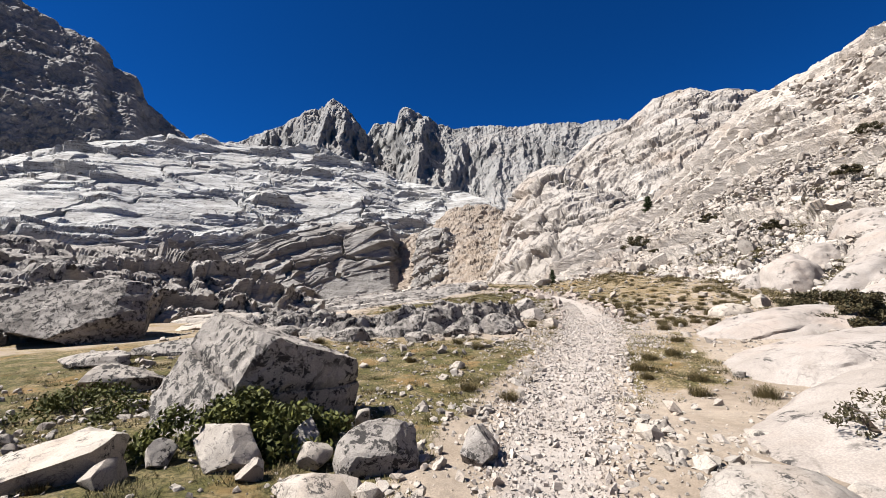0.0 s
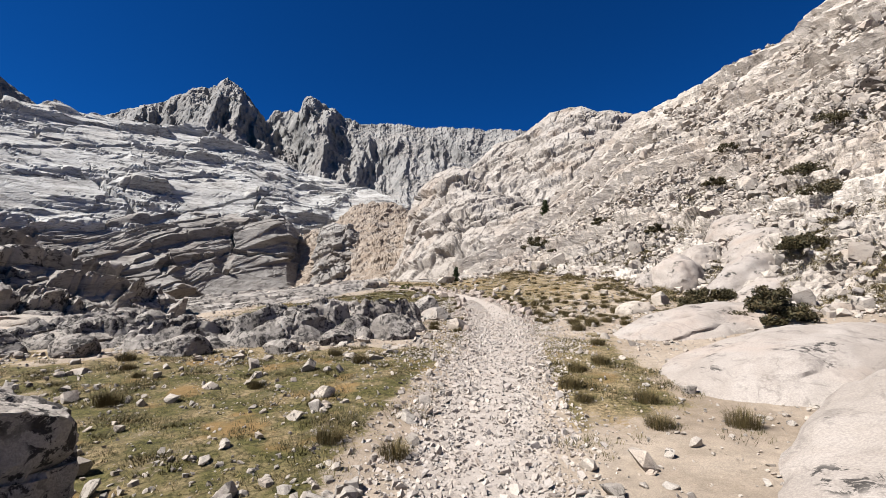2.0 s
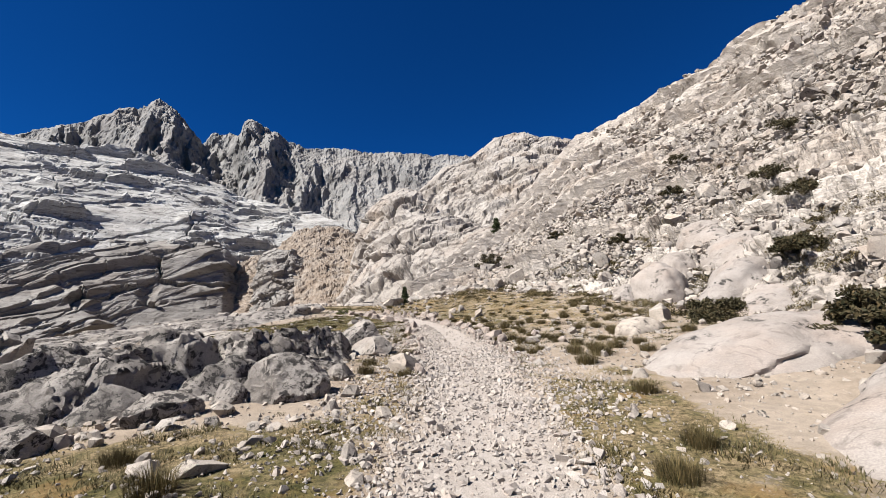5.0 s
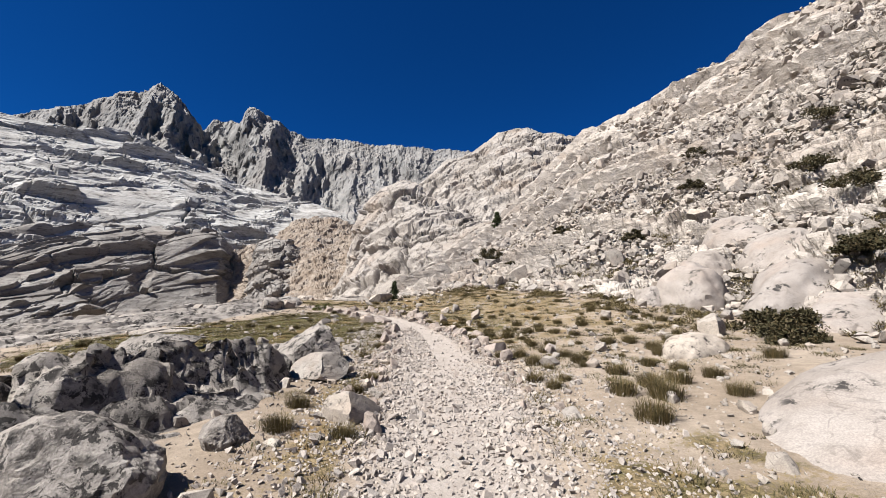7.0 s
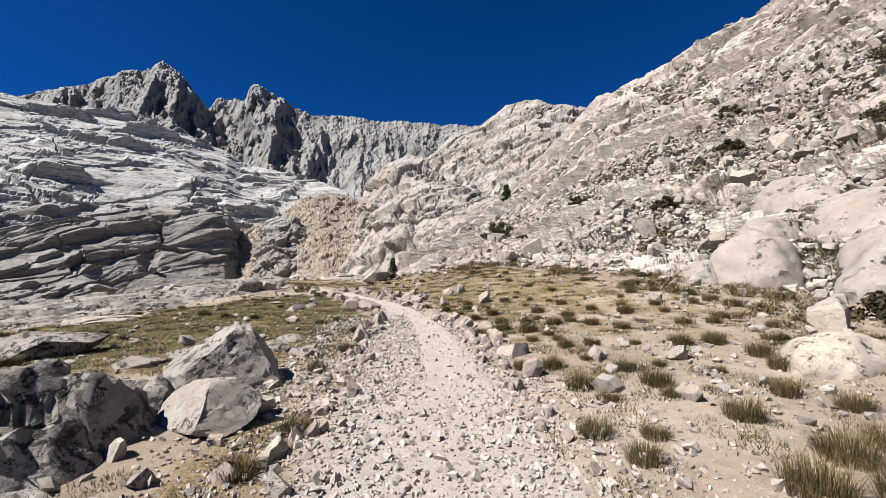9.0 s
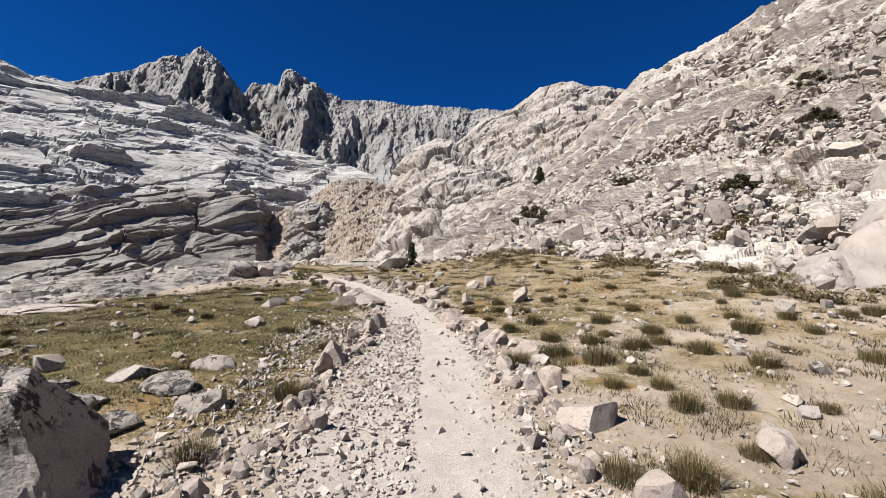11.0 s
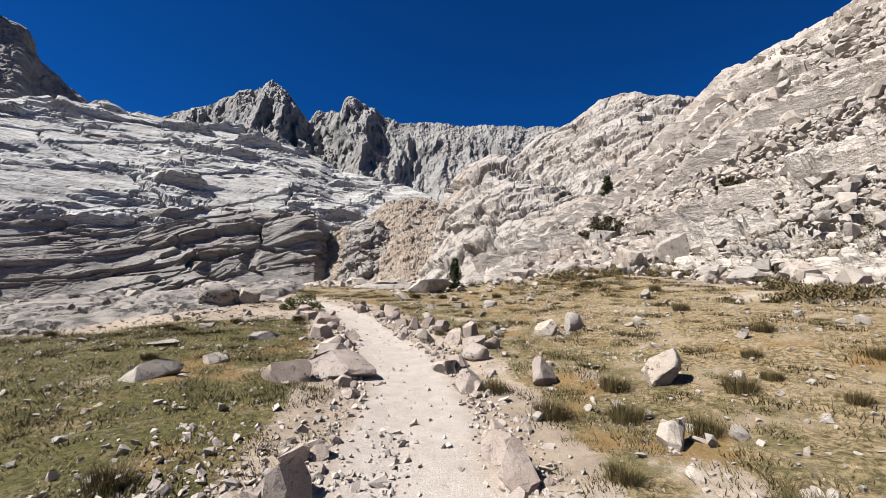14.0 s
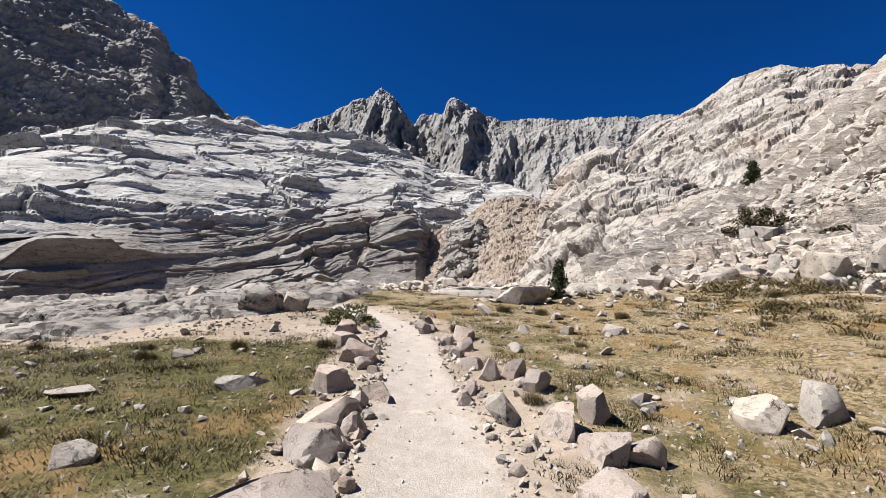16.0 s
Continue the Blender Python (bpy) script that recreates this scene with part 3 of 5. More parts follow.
landform("rust_gully", "gully of rust-brown and buff rubble", [-13, -8, -2.5, 0, 3, 6, 9, 13], [265, 250, 190, 180, 170, 165, 160, 155], -16, 290,
         [2.0, 5.0, 6.5, 9.0, 10.0, 9.6, 9.0, 8.0], lambda s, a: s, 240, 190, push_gully, RUST)
landform("pale_buttress", "rounded pale buttress beside a dark cleft", [-5.2, -4.2, -2.5, -0.5, 1.2, 2.2], [225, 215, 212, 212, 214, 222], -11, [262, 255, 252, 252, 255, 262],
         [2.0, 6.5, 7.2, 6.8, 5.5, 1.5], lambda s, a: 0.4 * s + 0.6 * (1 - (1 - s) ** 2.4), 200, 150, push_knob, DARKSLAB)


def build_hill():
    az = np.concatenate([np.linspace(14, 80, 600), np.linspace(80.5, 150, 60)])[:, None]
    foot, top = np.interp(az, HILL_AZ, HILL_FOOT), np.interp(az, HILL_AZ, HILL_TOP)
    s = np.linspace(0, 1, 350)[None, :] ** 1.5
    r = foot - 1.2 + (top * 1.3 - foot) * s
    z = hill(az, r)
    t = np.radians(az)
    p = np.stack([CENTRE[0] + r * np.sin(t), CENTRE[1] + r * np.cos(t), z], -1)
    n = sheet_normals(p)
    w, w2 = fbm(p / 14, 4, 0.5, 101), fbm(p / 3.4, 4, 0.55, 102)
    share = np.clip((r - foot) / (top - foot), 0, 1.3)
    along, up = t * 52 + 0 * r, share * 62 + 3.0 * w + 0.5 * w2
    slab = smooth(0.30, 0.55, share + 0.5 * w - 0.25 * smooth(45, 70, az))
    f1, f2, joint = cells(np.stack([along / 15 + 0.2 * w2, up / 11, 0 * up], -1), 107)
    q = up + 3.0 * (joint - 0.5)
    gate = smooth(-0.3, 0.3, fbm(p / 16 + np.floor(q / 5.2)[..., None] * 2.9, 2, 0.5, 103))
    d = 2.1 * gate * ledges(q / 5.2, 0.92) - 0.9 - 0.9 * smooth(0.03, 0, f2 - f1) * (joint > 0.4)
    fine = smooth(-0.15, 0.25, fbm(p / 8 + np.floor(q / 1.6)[..., None] * 1.9, 2, 0.5, 104))
    d = d + (0.75 - 0.25 * slab) * fine * ledges(q / 1.6, 0.86)
    g1, g2, block = cells(np.stack([along / 3.8 + 0.3 * w2, q / 1.7, 0 * up], -1), 108)
    d = d + (1 - 0.75 * slab) * (1.25 * (block - 0.5) - 0.55 * smooth(0.10, 0, g2 - g1))
    h1, h2, chip = cells(np.stack([along / 1.3 + 0.4 * w2, q / 0.7, 0 * up], -1), 109)
    d = d + (1 - 0.85 * slab) * (0.7 * (chip - 0.5) - 0.3 * smooth(0.15, 0, h2 - h1))
    d = d + 1.0 * w + 0.25 * w2 + 0.10 * fbm(p / 1.1, 4, 0.6, 105, True)
    k = smooth(0, 5, r - foot) * smooth(1.25, 1.0, r / top)
    k = k * (0.5 + 0.5 * smooth(15, 55, r))
    p = p + n * (d * k)[..., None]
    me = mesh_of("hillside", p.reshape(-1, 3), grid_faces(660, 350), HILL, False)
    tagged(new("hillside", me), "steep pale granite hillside of slabs, ledges and rubble", "hillside", kind="structure")


build_hill()


def push_hump(p, n, v, a):
    w, w2 = fbm(p / 7, 4, 0.5, 111), fbm(p / 1.8, 4, 0.55, 112)
    along = np.radians(a) * 22 + 0 * v
    q = p[..., 2] * 1.0 + 0.10 * along + 0.9 * w + 0.15 * w2
    f1, f2, joint = cells(np.stack([along / 2.6 + 0.3 * w2, q / 1.5, 0 * q], -1), 114)
    q = q + 0.7 * (joint - 0.5)
    gate = smooth(-0.25, 0.3, fbm(p / 4 + np.floor(q / 0.9)[..., None] * 2.1, 2, 0.5, 115))
    d = 0.9 * gate * ledges(q / 0.9, 0.9) + 0.7 * (joint - 0.5) - 0.4 * smooth(0.07, 0, f2 - f1)
    g1, g2, block = cells(np.stack([along / 0.8 + 0.3 * w2, q / 0.32, 0 * q], -1), 116)
    d = d + 0.35 * (block - 0.5) - 0.14 * smooth(0.12, 0, g2 - g1) + 0.8 * w + 0.3 * w2 + 0.06 * fbm(p / 0.4, 3, 0.6, 113, True)
    return p + n * (d * smooth(0, 0.06, v) * smooth(1.2, 0.9, v))[..., None]


landform("dark_ledges", "dark stained granite ledges beside the meadow", [-100, -75, -62, -57, -52, -47, -42, -37, -33], [16, 17, 17.5, 18, 18, 18.5, 19, 20, 21], [-0.6] * 9,
         [26, 28, 28, 28, 28, 28, 27, 26, 25], [4.5, 5.0, 5.2, 5.3, 5, 3.8, 2.4, -0.5, -3.5], lambda s, a: 0.5 * s + 0.5 * (1 - (1 - s) ** 2.2), 320, 140, push_hump, LEDGE)


# ---- loose rock ----
def unit_rock(seed, sub=2, cuts=9, rough=0.05, low=0.5, keep=(0.55, 0.85), planes=()):
    """Vertices and triangles of one angular rock, about 2 across, cut by planes and set on a flat underside."""
    rng = np.random.default_rng(seed)
    bm = bmesh.new()
    bmesh.ops.create_icosphere(bm, subdivisions=sub, radius=1.0)
    v = np.array([q.co[:] for q in bm.verts])
    f = np.array([[q.index for q in t.verts] for t in bm.faces])
    bm.free()
    for k in range(cuts + 5):
        n = rng.normal(size=3)
        n /= np.linalg.norm(n)
        over = np.maximum(v @ n - rng.uniform(keep[0] - 0.08, keep[1] - 0.05), 0)
        v = v - over[:, None] * n
    for nx, ny, nz, d in planes:
        n = np.array([nx, ny, nz]) / math.sqrt(nx * nx + ny * ny + nz * nz)
        v = v - np.maximum(v @ n - d, 0)[:, None] * n
    if rough:
        v = v * (1 + 1.1 * rough * fbm(v * 1.8 + seed, 4, 0.6, seed, True) + 0.6 * rough * fbm(v * 6 + seed, 4, 0.6, seed + 5, True))[:, None]
    v[:, 2] = np.maximum(v[:, 2], -low)
    v = v / np.abs(v).max(0)
    v[:, 2] = (v[:, 2] - v[:, 2].min()) / (v[:, 2].max() - v[:, 2].min())
    return v, f


def rock_mesh(name, v, f, material, angle=20):
    me = mesh_of(name, v, f, material, True)
    me.set_sharp_from_angle(angle=radians(angle))
    return me


def boulder(name, label, x, y, size, turn, seed, material, sub=4, cuts=10, rough=0.07, sink=0.08, tip=(0, 0), keep=(0.55, 0.85), category="rock", group="", z=None, planes=(), groove=None):
    """A single rock of its own shape, size = full width, depth and height in metres."""
    v, f = unit_rock(seed, sub, cuts, rough, keep=keep, planes=planes)
    v = v * np.array([size[0] / 2, size[1] / 2, size[2]])
    detail = 0.03 * min(size) * fbm(v / (0.10 * min(size) + 0.03), 4, 0.65, seed + 9, True)
    v = v * (1 + detail[:, None] / (np.linalg.norm(v, axis=1, keepdims=True) + 0.05))
    if groove:
        n = np.array(groove[:3]) / np.linalg.norm(groove[:3])
        away = np.abs(v @ n - groove[3] + 0.05 * fbm(v * 1.7, 3, 0.5, seed))
        v = v * (1 - 0.09 * smooth(0.045, 0.0, away))[:, None]
    ob = new(name, rock_mesh(name, v, f, material))
    ground_z = float(surface(np.array(x), np.array(y))) if z is None else z
    ob.matrix_world = pose(x, y, ground_z - sink * size[2] - 0.02, tip[0], tip[1], turn)
    return tagged(ob, label, category, group)


def shelf_rock(name, label, x, y, size, turn, seed, material, tip=(0, 0), sink=0.3, z=None, lump=0.05, crease=0.6):
    """A smooth whaleback slab, rounded, with a few open joints."""
    bm = bmesh.new()
    bmesh.ops.create_icosphere(bm, subdivisions=6 if max(size) > 5 and y < 13 else 5, radius=1.0)
    v = np.array([q.co[:] for q in bm.verts])
    f = np.array([[q.index for q in t.verts] for t in bm.faces])
    bm.free()
    p = 2.15
    v = v / ((np.abs(v) ** p).sum(1) ** (1 / p))[:, None]
    v = v * (1 + lump * 4.0 * fbm(v * 1.5 + seed, 4, 0.5, seed))[:, None]
    s = np.array([size[0] / 2, size[1] / 2, size[2]])
    w = v * s
    bend = fbm(w / 1.3 + seed, 3, 0.5, seed + 3)
    q = w[:, 2] + 0.35 * w[:, 1] - 0.10 * w[:, 0] + 0.22 * bend
    step = ledges(q / crease, 0.9)
    w = w * (1 + (0.11 * step * smooth(0.0, 0.25, fbm(w / 1.5 + 7, 2, 0.5, seed + 6)) + 0.009 * fbm(w / 0.3, 5, 0.6, seed + 4)) / (np.linalg.norm(w, axis=1) + 0.3))[:, None]
    gap = np.abs(q / crease - np.round(q / crease)) * crease
    w = w * (1 - 0.05 * smooth(0.055, 0.0, gap) * smooth(0.0, 0.2, fbm(w / 1.5 + 7, 2, 0.5, seed + 6)) / (np.linalg.norm(w, axis=1) + 0.3))[:, None]
    ob = new(name, rock_mesh(name, w, f, material, 40))
    ground_z = float(land(np.array(x), np.array(y))) if z is None else z
    ob.matrix_world = pose(x, y, ground_z - sink * size[2], tip[0], tip[1], turn)
    return tagged(ob, label, "rock slab")


# foreground boulders
boulder("boulder", "large pale boulder spotted with black lichen", -2.5, 5.6, (2.65, 1.95, 1.5), -4, 11, LICHEN, 6, 3, 0.035, keep=(0.8, 0.95),
        planes=((0.36, 0.16, 0.92, 0.56), (-0.5, -0.7, 0.5, 0.52), (0.8, -0.6, -0.05, 0.62), (-0.9, 0.1, 0.45, 0.7), (0.1, 1, 0.4, 0.6)), groove=(0.25, -0.1, 0.95, 0.84))
boulder("boulder", "broad low boulder with a dark lichened face", -11.2, 13.4, (5.6, 3.2, 2.1), 6, 23, OUTCROP, 5, 9, 0.07)
NEAR_ROCKS = [
    (-5.7, 7.5, 1.9, 0.9, 0.55, 8, 31), (-7.6, 9.3, 2.2, 0.8, 0.35, -5, 32), (-6.6, 10.6, 2.6, 1.0, 0.4, 4, 33),
    (-0.55, 3.95, 0.85, 0.62, 0.44, 10, 34), (0.32, 4.15, 0.52, 0.5, 0.36, 30, 35), (-5.4, 13.6, 2.0, 0.9, 0.5, 10, 36),
]
for x, y, a, b, c, turn, seed in NEAR_ROCKS:
    boulder("boulder", "grey granite boulder with black lichen on its shaded side", x, y, (a, b, c), turn, seed, LICHEN, 4)
PALE_ROCKS = [
    (-3.25, 3.75, 1.15, 0.8, 0.36, 5, 41), (-2.0, 4.05, 0.62, 0.55, 0.44, 25, 42), (-2.6, 4.0, 0.36, 0.3, 0.26, 70, 43),
    (-1.4, 4.4, 0.42, 0.36, 0.4, 12, 44), (-1.2, 4.02, 0.38, 0.32, 0.3, -8, 45), (-0.95, 3.38, 0.75, 0.45, 0.2, 3, 46),
    (-0.98, 5.3, 0.27, 0.24, 0.24, 40, 47), (-2.75, 3.6, 0.34, 0.25, 0.24, 60, 48), (-1.6, 3.75, 0.3, 0.25, 0.2, 33, 49), (-3.9, 4.9, 0.55, 0.35, 0.14, 15, 50),
]
for x, y, a, b, c, turn, seed in PALE_ROCKS:
    boulder("rock", "pale broken granite block on stony ground", x, y, (a, b, c), turn, seed, STONE, 4, 9, 0.04, keep=(0.5, 0.8))

# the dark outcrop left of the trail
FRONT_X = [-8.0, -5.0, -2.5, -0.4, 1.0, 2.0, 2.6, 3.2]
FRONT_Y = [13.2, 12.7, 12.2, 12.3, 13.2, 13.9, 14.6, 16.6]


def build_outcrop():
    """One craggy, jointed mass of bedrock: leaning blocks with deep gaps between them."""
    xs, ys = np.arange(-8.2, 3.75, 0.042), np.arange(11.9, 18.2, 0.042)
    x, y = np.meshgrid(xs, ys, indexing="ij")
    wob = fbm(flat3(x, y, 1.1), 4, 0.55, 301)
    into = y - np.interp(x, FRONT_X, FRONT_Y) + 0.45 * wob
    end = smooth(3.45, 2.9, x + 0.3 * wob) * smooth(-8.1, -6.5, x)
    mask = smooth(-0.15, 1.15, into) ** 0.7 * smooth(4.2, 2.2, into) * end
    lean = np.stack([y * 0.90 - x * 0.43, x * 0.90 + y * 0.43, 0 * x], -1)
    f1, f2, a = cells(lean / np.array([0.62, 1.7, 1.0]) + 0.35 * fbm(flat3(x, y, 0.9), 3, 0.5, 302)[..., None] * np.array([1, 1, 0]), 303)
    g1, g2, b = cells(lean / np.array([0.27, 0.6, 1.0]) + 0.3 * fbm(flat3(x, y, 0.5), 3, 0.5, 304)[..., None] * np.array([1, 1, 0]), 305)
    high = np.interp(x, [-8, -5, -1, 0.5, 2, 3.3], [0.55, 0.66, 0.74, 0.80, 0.62, 0.34])
    # each block leans: it falls away from its own sharp edge
    z = high * (0.70 + 0.40 * a) - 0.50 * smooth(0.20, 0.0, f2 - f1) - 0.22 * f1 + 0.18 * (b - 0.5) - 0.20 * smooth(0.16, 0.0, g2 - g1)
    z = z + 0.16 * fbm(flat3(x, y, 0.7), 4, 0.6, 306, True) + 0.05 * fbm(flat3(x, y, 0.16), 3, 0.6, 307, True)
    z = z - 0.12 * np.maximum(into - 1.6, 0)
    z = np.maximum(z, 0.10) * mask - 0.14 * (1 - mask)
    for k in range(3):
        z[1:-1, 1:-1] = (z[:-2, 1:-1] + z[2:, 1:-1] + z[1:-1, :-2] + z[1:-1, 2:] + 2 * z[1:-1, 1:-1]) / 6
    p = np.stack([x, y, land(x, y) + z], -1)
    shift = np.stack([fbm(p / 0.5, 3, 0.55, 308), fbm(p / 0.5, 3, 0.55, 309), 0 * x], -1)
    p = p + 0.16 * shift * mask[..., None]
    n = sheet_normals(p)
    turn = p @ np.array([[0.8, -0.5, 0.3], [0.6, 0.7, -0.35], [0.0, 0.5, 0.9]])
    for size, high, seed in ((0.55, 0.11, 311), (0.2, 0.03, 312)):
        e1, e2, c = cells(turn / (size * np.array([1.6, 1.0, 0.8])) + 0.3 * fbm(p / 0.4, 2, 0.5, 313)[..., None], seed)
        p = p + n * ((high * (c - 0.5) - 0.45 * high * smooth(0.12, 0, e2 - e1)) * mask)[..., None]
    me = mesh_of("rock_outcrop", p.reshape(-1, 3), grid_faces(len(xs), len(ys)), OUTCROP, True)
    me.set_sharp_from_angle(angle=radians(35))
    tagged(new("rock_outcrop", me), "craggy jointed granite outcrop blotched with black lichen", "outcrop", kind="structure")


build_outcrop()
ROW = [
    (1.62, 12.8, 1.2, 0.9, 0.70, -8, 61), (0.35, 12.2, 0.85, 0.45, 0.36, 35, 62), (-0.75, 11.75, 0.75, 0.5, 0.34, -20, 63), (0.95, 12.75, 0.5, 0.4, 0.34, 20, 64), (-2.6, 11.8, 1.1, 0.7, 0.45, 12, 65),
    (-4.6, 12.2, 1.0, 0.7, 0.5, -15, 66), (2.45, 13.7, 0.5, 0.4, 0.3, 30, 67), (-6.3, 12.6, 1.3, 0.9, 0.6, 10, 68), (2.0, 17.6, 1.6, 0.7, 0.3, 8, 69), (0.6, 18.2, 1.5, 0.7, 0.34, -5, 70),
]
for x, y, a, b, c, turn, seed in ROW:
    boulder("boulder", "dark stained granite boulder against a craggy outcrop", x, y, (a, b, c), turn, seed, OUTCROP, 5, 6, 0.08, 0.12, group="boulders along the outcrop", keep=(0.75, 0.95))
boulder("boulder", "grey pyramid-shaped boulder standing beside the trail", 3.42, 17.75, (1.35, 1.1, 0.82), 8, 84, LICHEN, 5, 3, 0.05, keep=(0.8, 0.95),
        planes=((0.9, -0.1, 0.42, 0.6), (-0.62, -0.2, 0.75, 0.5), (0.1, -0.9, 0.35, 0.55), (0.35, -0.3, 0.9, 0.72), (0, 0.85, 0.5, 0.5)))
boulder("boulder", "pale flat-topped block below a pointed boulder", 3.5, 16.4, (1.05, 0.8, 0.46), -8, 82, STONE, 5, 8, 0.04, keep=(0.5, 0.8))
boulder("boulder", "low rounded grey rock between grass tufts", 3.65, 14.2, (0.8, 0.55, 0.36), 20, 83, STONE, 4, 8, 0.05)
boulder("boulder", "low flat dark outcrop in the meadow turf", 0.1, 21.0, (1.9, 1.0, 0.5), 5, 85, OUTCROP, 4)

boulder("rock", "flat pale stone on gravelly ground", 0.95, 10.4, (0.55, 0.36, 0.13), 15, 86, STONE, 4, 9, 0.04, keep=(0.5, 0.8))

# smooth slabs right of the trail
shelf_rock("rock_slab", "smooth pinkish white granite slab sloping up from the trail", 7.7, 8.0, (7.2, 3.2, 0.9), 12, 3, PALE, (0, -8), 0.44)
shelf_rock("rock_slab", "broad smooth pale granite slab in the foreground", 5.7, 4.3, (7.4, 3.6, 0.66), 25, 4, PALE, (0, -5), 0.3)
shelf_rock("rock_slab", "cream granite slab with dark joint lines", 9.8, 11.6, (6.4, 2.8, 0.9), 3, 6, PALE, (0, -7), 0.5, crease=0.42)
shelf_rock("rock_slab", "small orange-tinted slab at the trail edge", 2.4, 3.15, (1.15, 0.75, 0.28), 10, 8, STONE, (0, 0), 0.4)
shelf_rock("rock_slab", "flat grey rock lying in sandy turf", 10.45, 15.3, (1.75, 1.0, 0.5), 8, 9, STONE, (0, 0), 0.3)
for x, y, a, b, c, turn, seed, z in [(17.6, 21.0, 3.4, 2.6, 1.9, 30, 12, 1.0), (23.0, 20.6, 6.5, 3.6, 1.8, 25, 13, 2.6), (19.8, 18.6, 7.5, 3.0, 2.1, 20, 14, 0.8), (16.2, 21.6, 1.5, 1.3, 0.9, 0, 15, 0.9),
                                      (17.6, 16.2, 6.4, 2.2, 1.1, 15, 16, 0.45), (25.0, 24.0, 6.0, 3.4, 1.6, 35, 17, 4.0), (20.6, 22.6, 3.4, 2.2, 1.5, 28, 18, 2.0)]:
    shelf_rock("rock_slab", "rounded cream granite slab at the foot of the hillside", x, y, (a, b, c), turn, seed, PALE, (0, -12), 0.2, z, lump=0.05, crease=0.8)

# broken plates of rock at the near end of the left meadow
for k, (x, y, a, b, c, turn) in enumerate([(3.2, 19.0, 0.85, 0.5, 0.2, 12), (3.9, 19.4, 0.6, 0.45, 0.22, -20), (2.6, 19.5, 0.9, 0.5, 0.18, 5), (3.4, 19.9, 0.7, 0.4, 0.16, 25), (4.3, 18.9, 0.45, 0.35, 0.2, 40),
                                            (2.9, 18.4, 0.6, 0.4, 0.22, -12), (3.7, 18.5, 0.5, 0.4, 0.18, 8), (2.0, 19.2, 0.8, 0.5, 0.2, 15), (4.1, 20.1, 0.5, 0.35, 0.16, -5)]):
    boulder("rock", "flat broken granite plate beside the meadow turf", x, y, (a, b, c), turn, 180 + k, LICHEN, 4, 9, 0.05, 0.2, keep=(0.5, 0.8), group="broken plates")

# stones lining the upper trail
LINING_LEFT = [
    (5.98, 25.85, 0.5, 0.6, 0.27, 10, 91), (5.88, 26.4, 0.5, 1.05, 0.26, -25, 92), (5.6, 27.15, 0.5, 0.45, 0.32, 20, 93), (5.5, 28.2, 0.6, 0.5, 0.4, 0, 94),
    (5.05, 29.05, 0.55, 0.45, 0.3, 15, 95), (6.12, 24.95, 0.85, 0.95, 0.36, 10, 96), (5.6, 24.4, 0.6, 0.4, 0.32, 0, 97), (6.1, 27.0, 0.35, 0.4, 0.25, 40, 98), (4.75, 29.9, 0.5, 0.4, 0.3, 10, 99),
]
LINING_RIGHT = [
    (6.98, 28.2, 0.36, 0.4, 0.26, 5, 101), (7.22, 27.75, 0.3, 0.3, 0.34, 50, 102), (7.5, 27.85, 0.4, 0.3, 0.3, 20, 103), (7.74, 27.4, 0.3, 0.45, 0.28, -30, 104),
    (7.8, 26.4, 0.36, 0.5, 0.34, 15, 105), (8.12, 26.7, 0.4, 0.35, 0.4, 70, 106), (8.06, 25.95, 0.35, 0.4, 0.3, 10, 107), (8.32, 26.0, 0.34, 0.3, 0.28, 33, 108),
    (7.95, 25.45, 0.42, 0.5, 0.3, 5, 109), (6.8, 30.0, 0.45, 0.4, 0.36, 20, 110), (6.85, 29.2, 0.4, 0.35, 0.3, 60, 111), (8.45, 24.2, 0.36, 0.34, 0.42, 10, 112),
]
LINING_NEAR = [
    (7.42, 17.85, 0.55, 0.5, 0.28, 15, 121), (7.55, 18.7, 0.45, 0.4, 0.3, 40, 122), (7.82, 19.75, 0.5, 0.55, 0.32, 5, 123), (7.7, 20.7, 0.4, 0.6, 0.3, 20, 124),
    (7.75, 21.5, 0.45, 0.4, 0.28, 70, 125), (7.55, 22.6, 0.35, 0.5, 0.25, 12, 126), (7.6, 24.2, 0.45, 0.4, 0.3, 45, 127), (7.45, 24.9, 0.4, 0.35, 0.25, 80, 128), (8.3, 17.0, 0.4, 0.3, 0.26, 20, 129),
]
for x, y, a, b, c, turn, seed in LINING_LEFT + LINING_RIGHT + LINING_NEAR:
    boulder("rock", "pinkish granite rock lining the edge of the trail", x, y, (a, b, c), turn, seed, PINK, 4, 9, 0.035, 0.28, keep=(0.5, 0.8), group="rocks lining the trail")
MEADOW_ROCKS = [
    (9.5, 26.6, 0.48, 0.4, 0.3, 10, 131), (10.0, 26.75, 0.6, 0.4, 0.34, 35, 132), (4.55, 25.3, 0.34, 0.25, 0.16, 10, 133), (4.7, 26.85, 0.55, 0.35, 0.16, 20, 134),
    (3.5, 26.3, 0.5, 0.35, 0.1, 0, 135), (4.15, 24.7, 0.62, 0.3, 0.24, 35, 136), (4.1, 22.6, 0.35, 0.3, 0.18, 10, 137), (9.6, 23.8, 0.46, 0.4, 0.44, 20, 138),
    (8.09, 34.4, 1.7, 1.0, 0.6, 5, 139), (12.0, 35.6, 1.0, 0.7, 0.5, 10, 140), (14.4, 37.0, 2.0, 1.1, 0.8, 12, 141), (12.4, 16.4, 0.95, 0.6, 0.6, 30, 142),
]
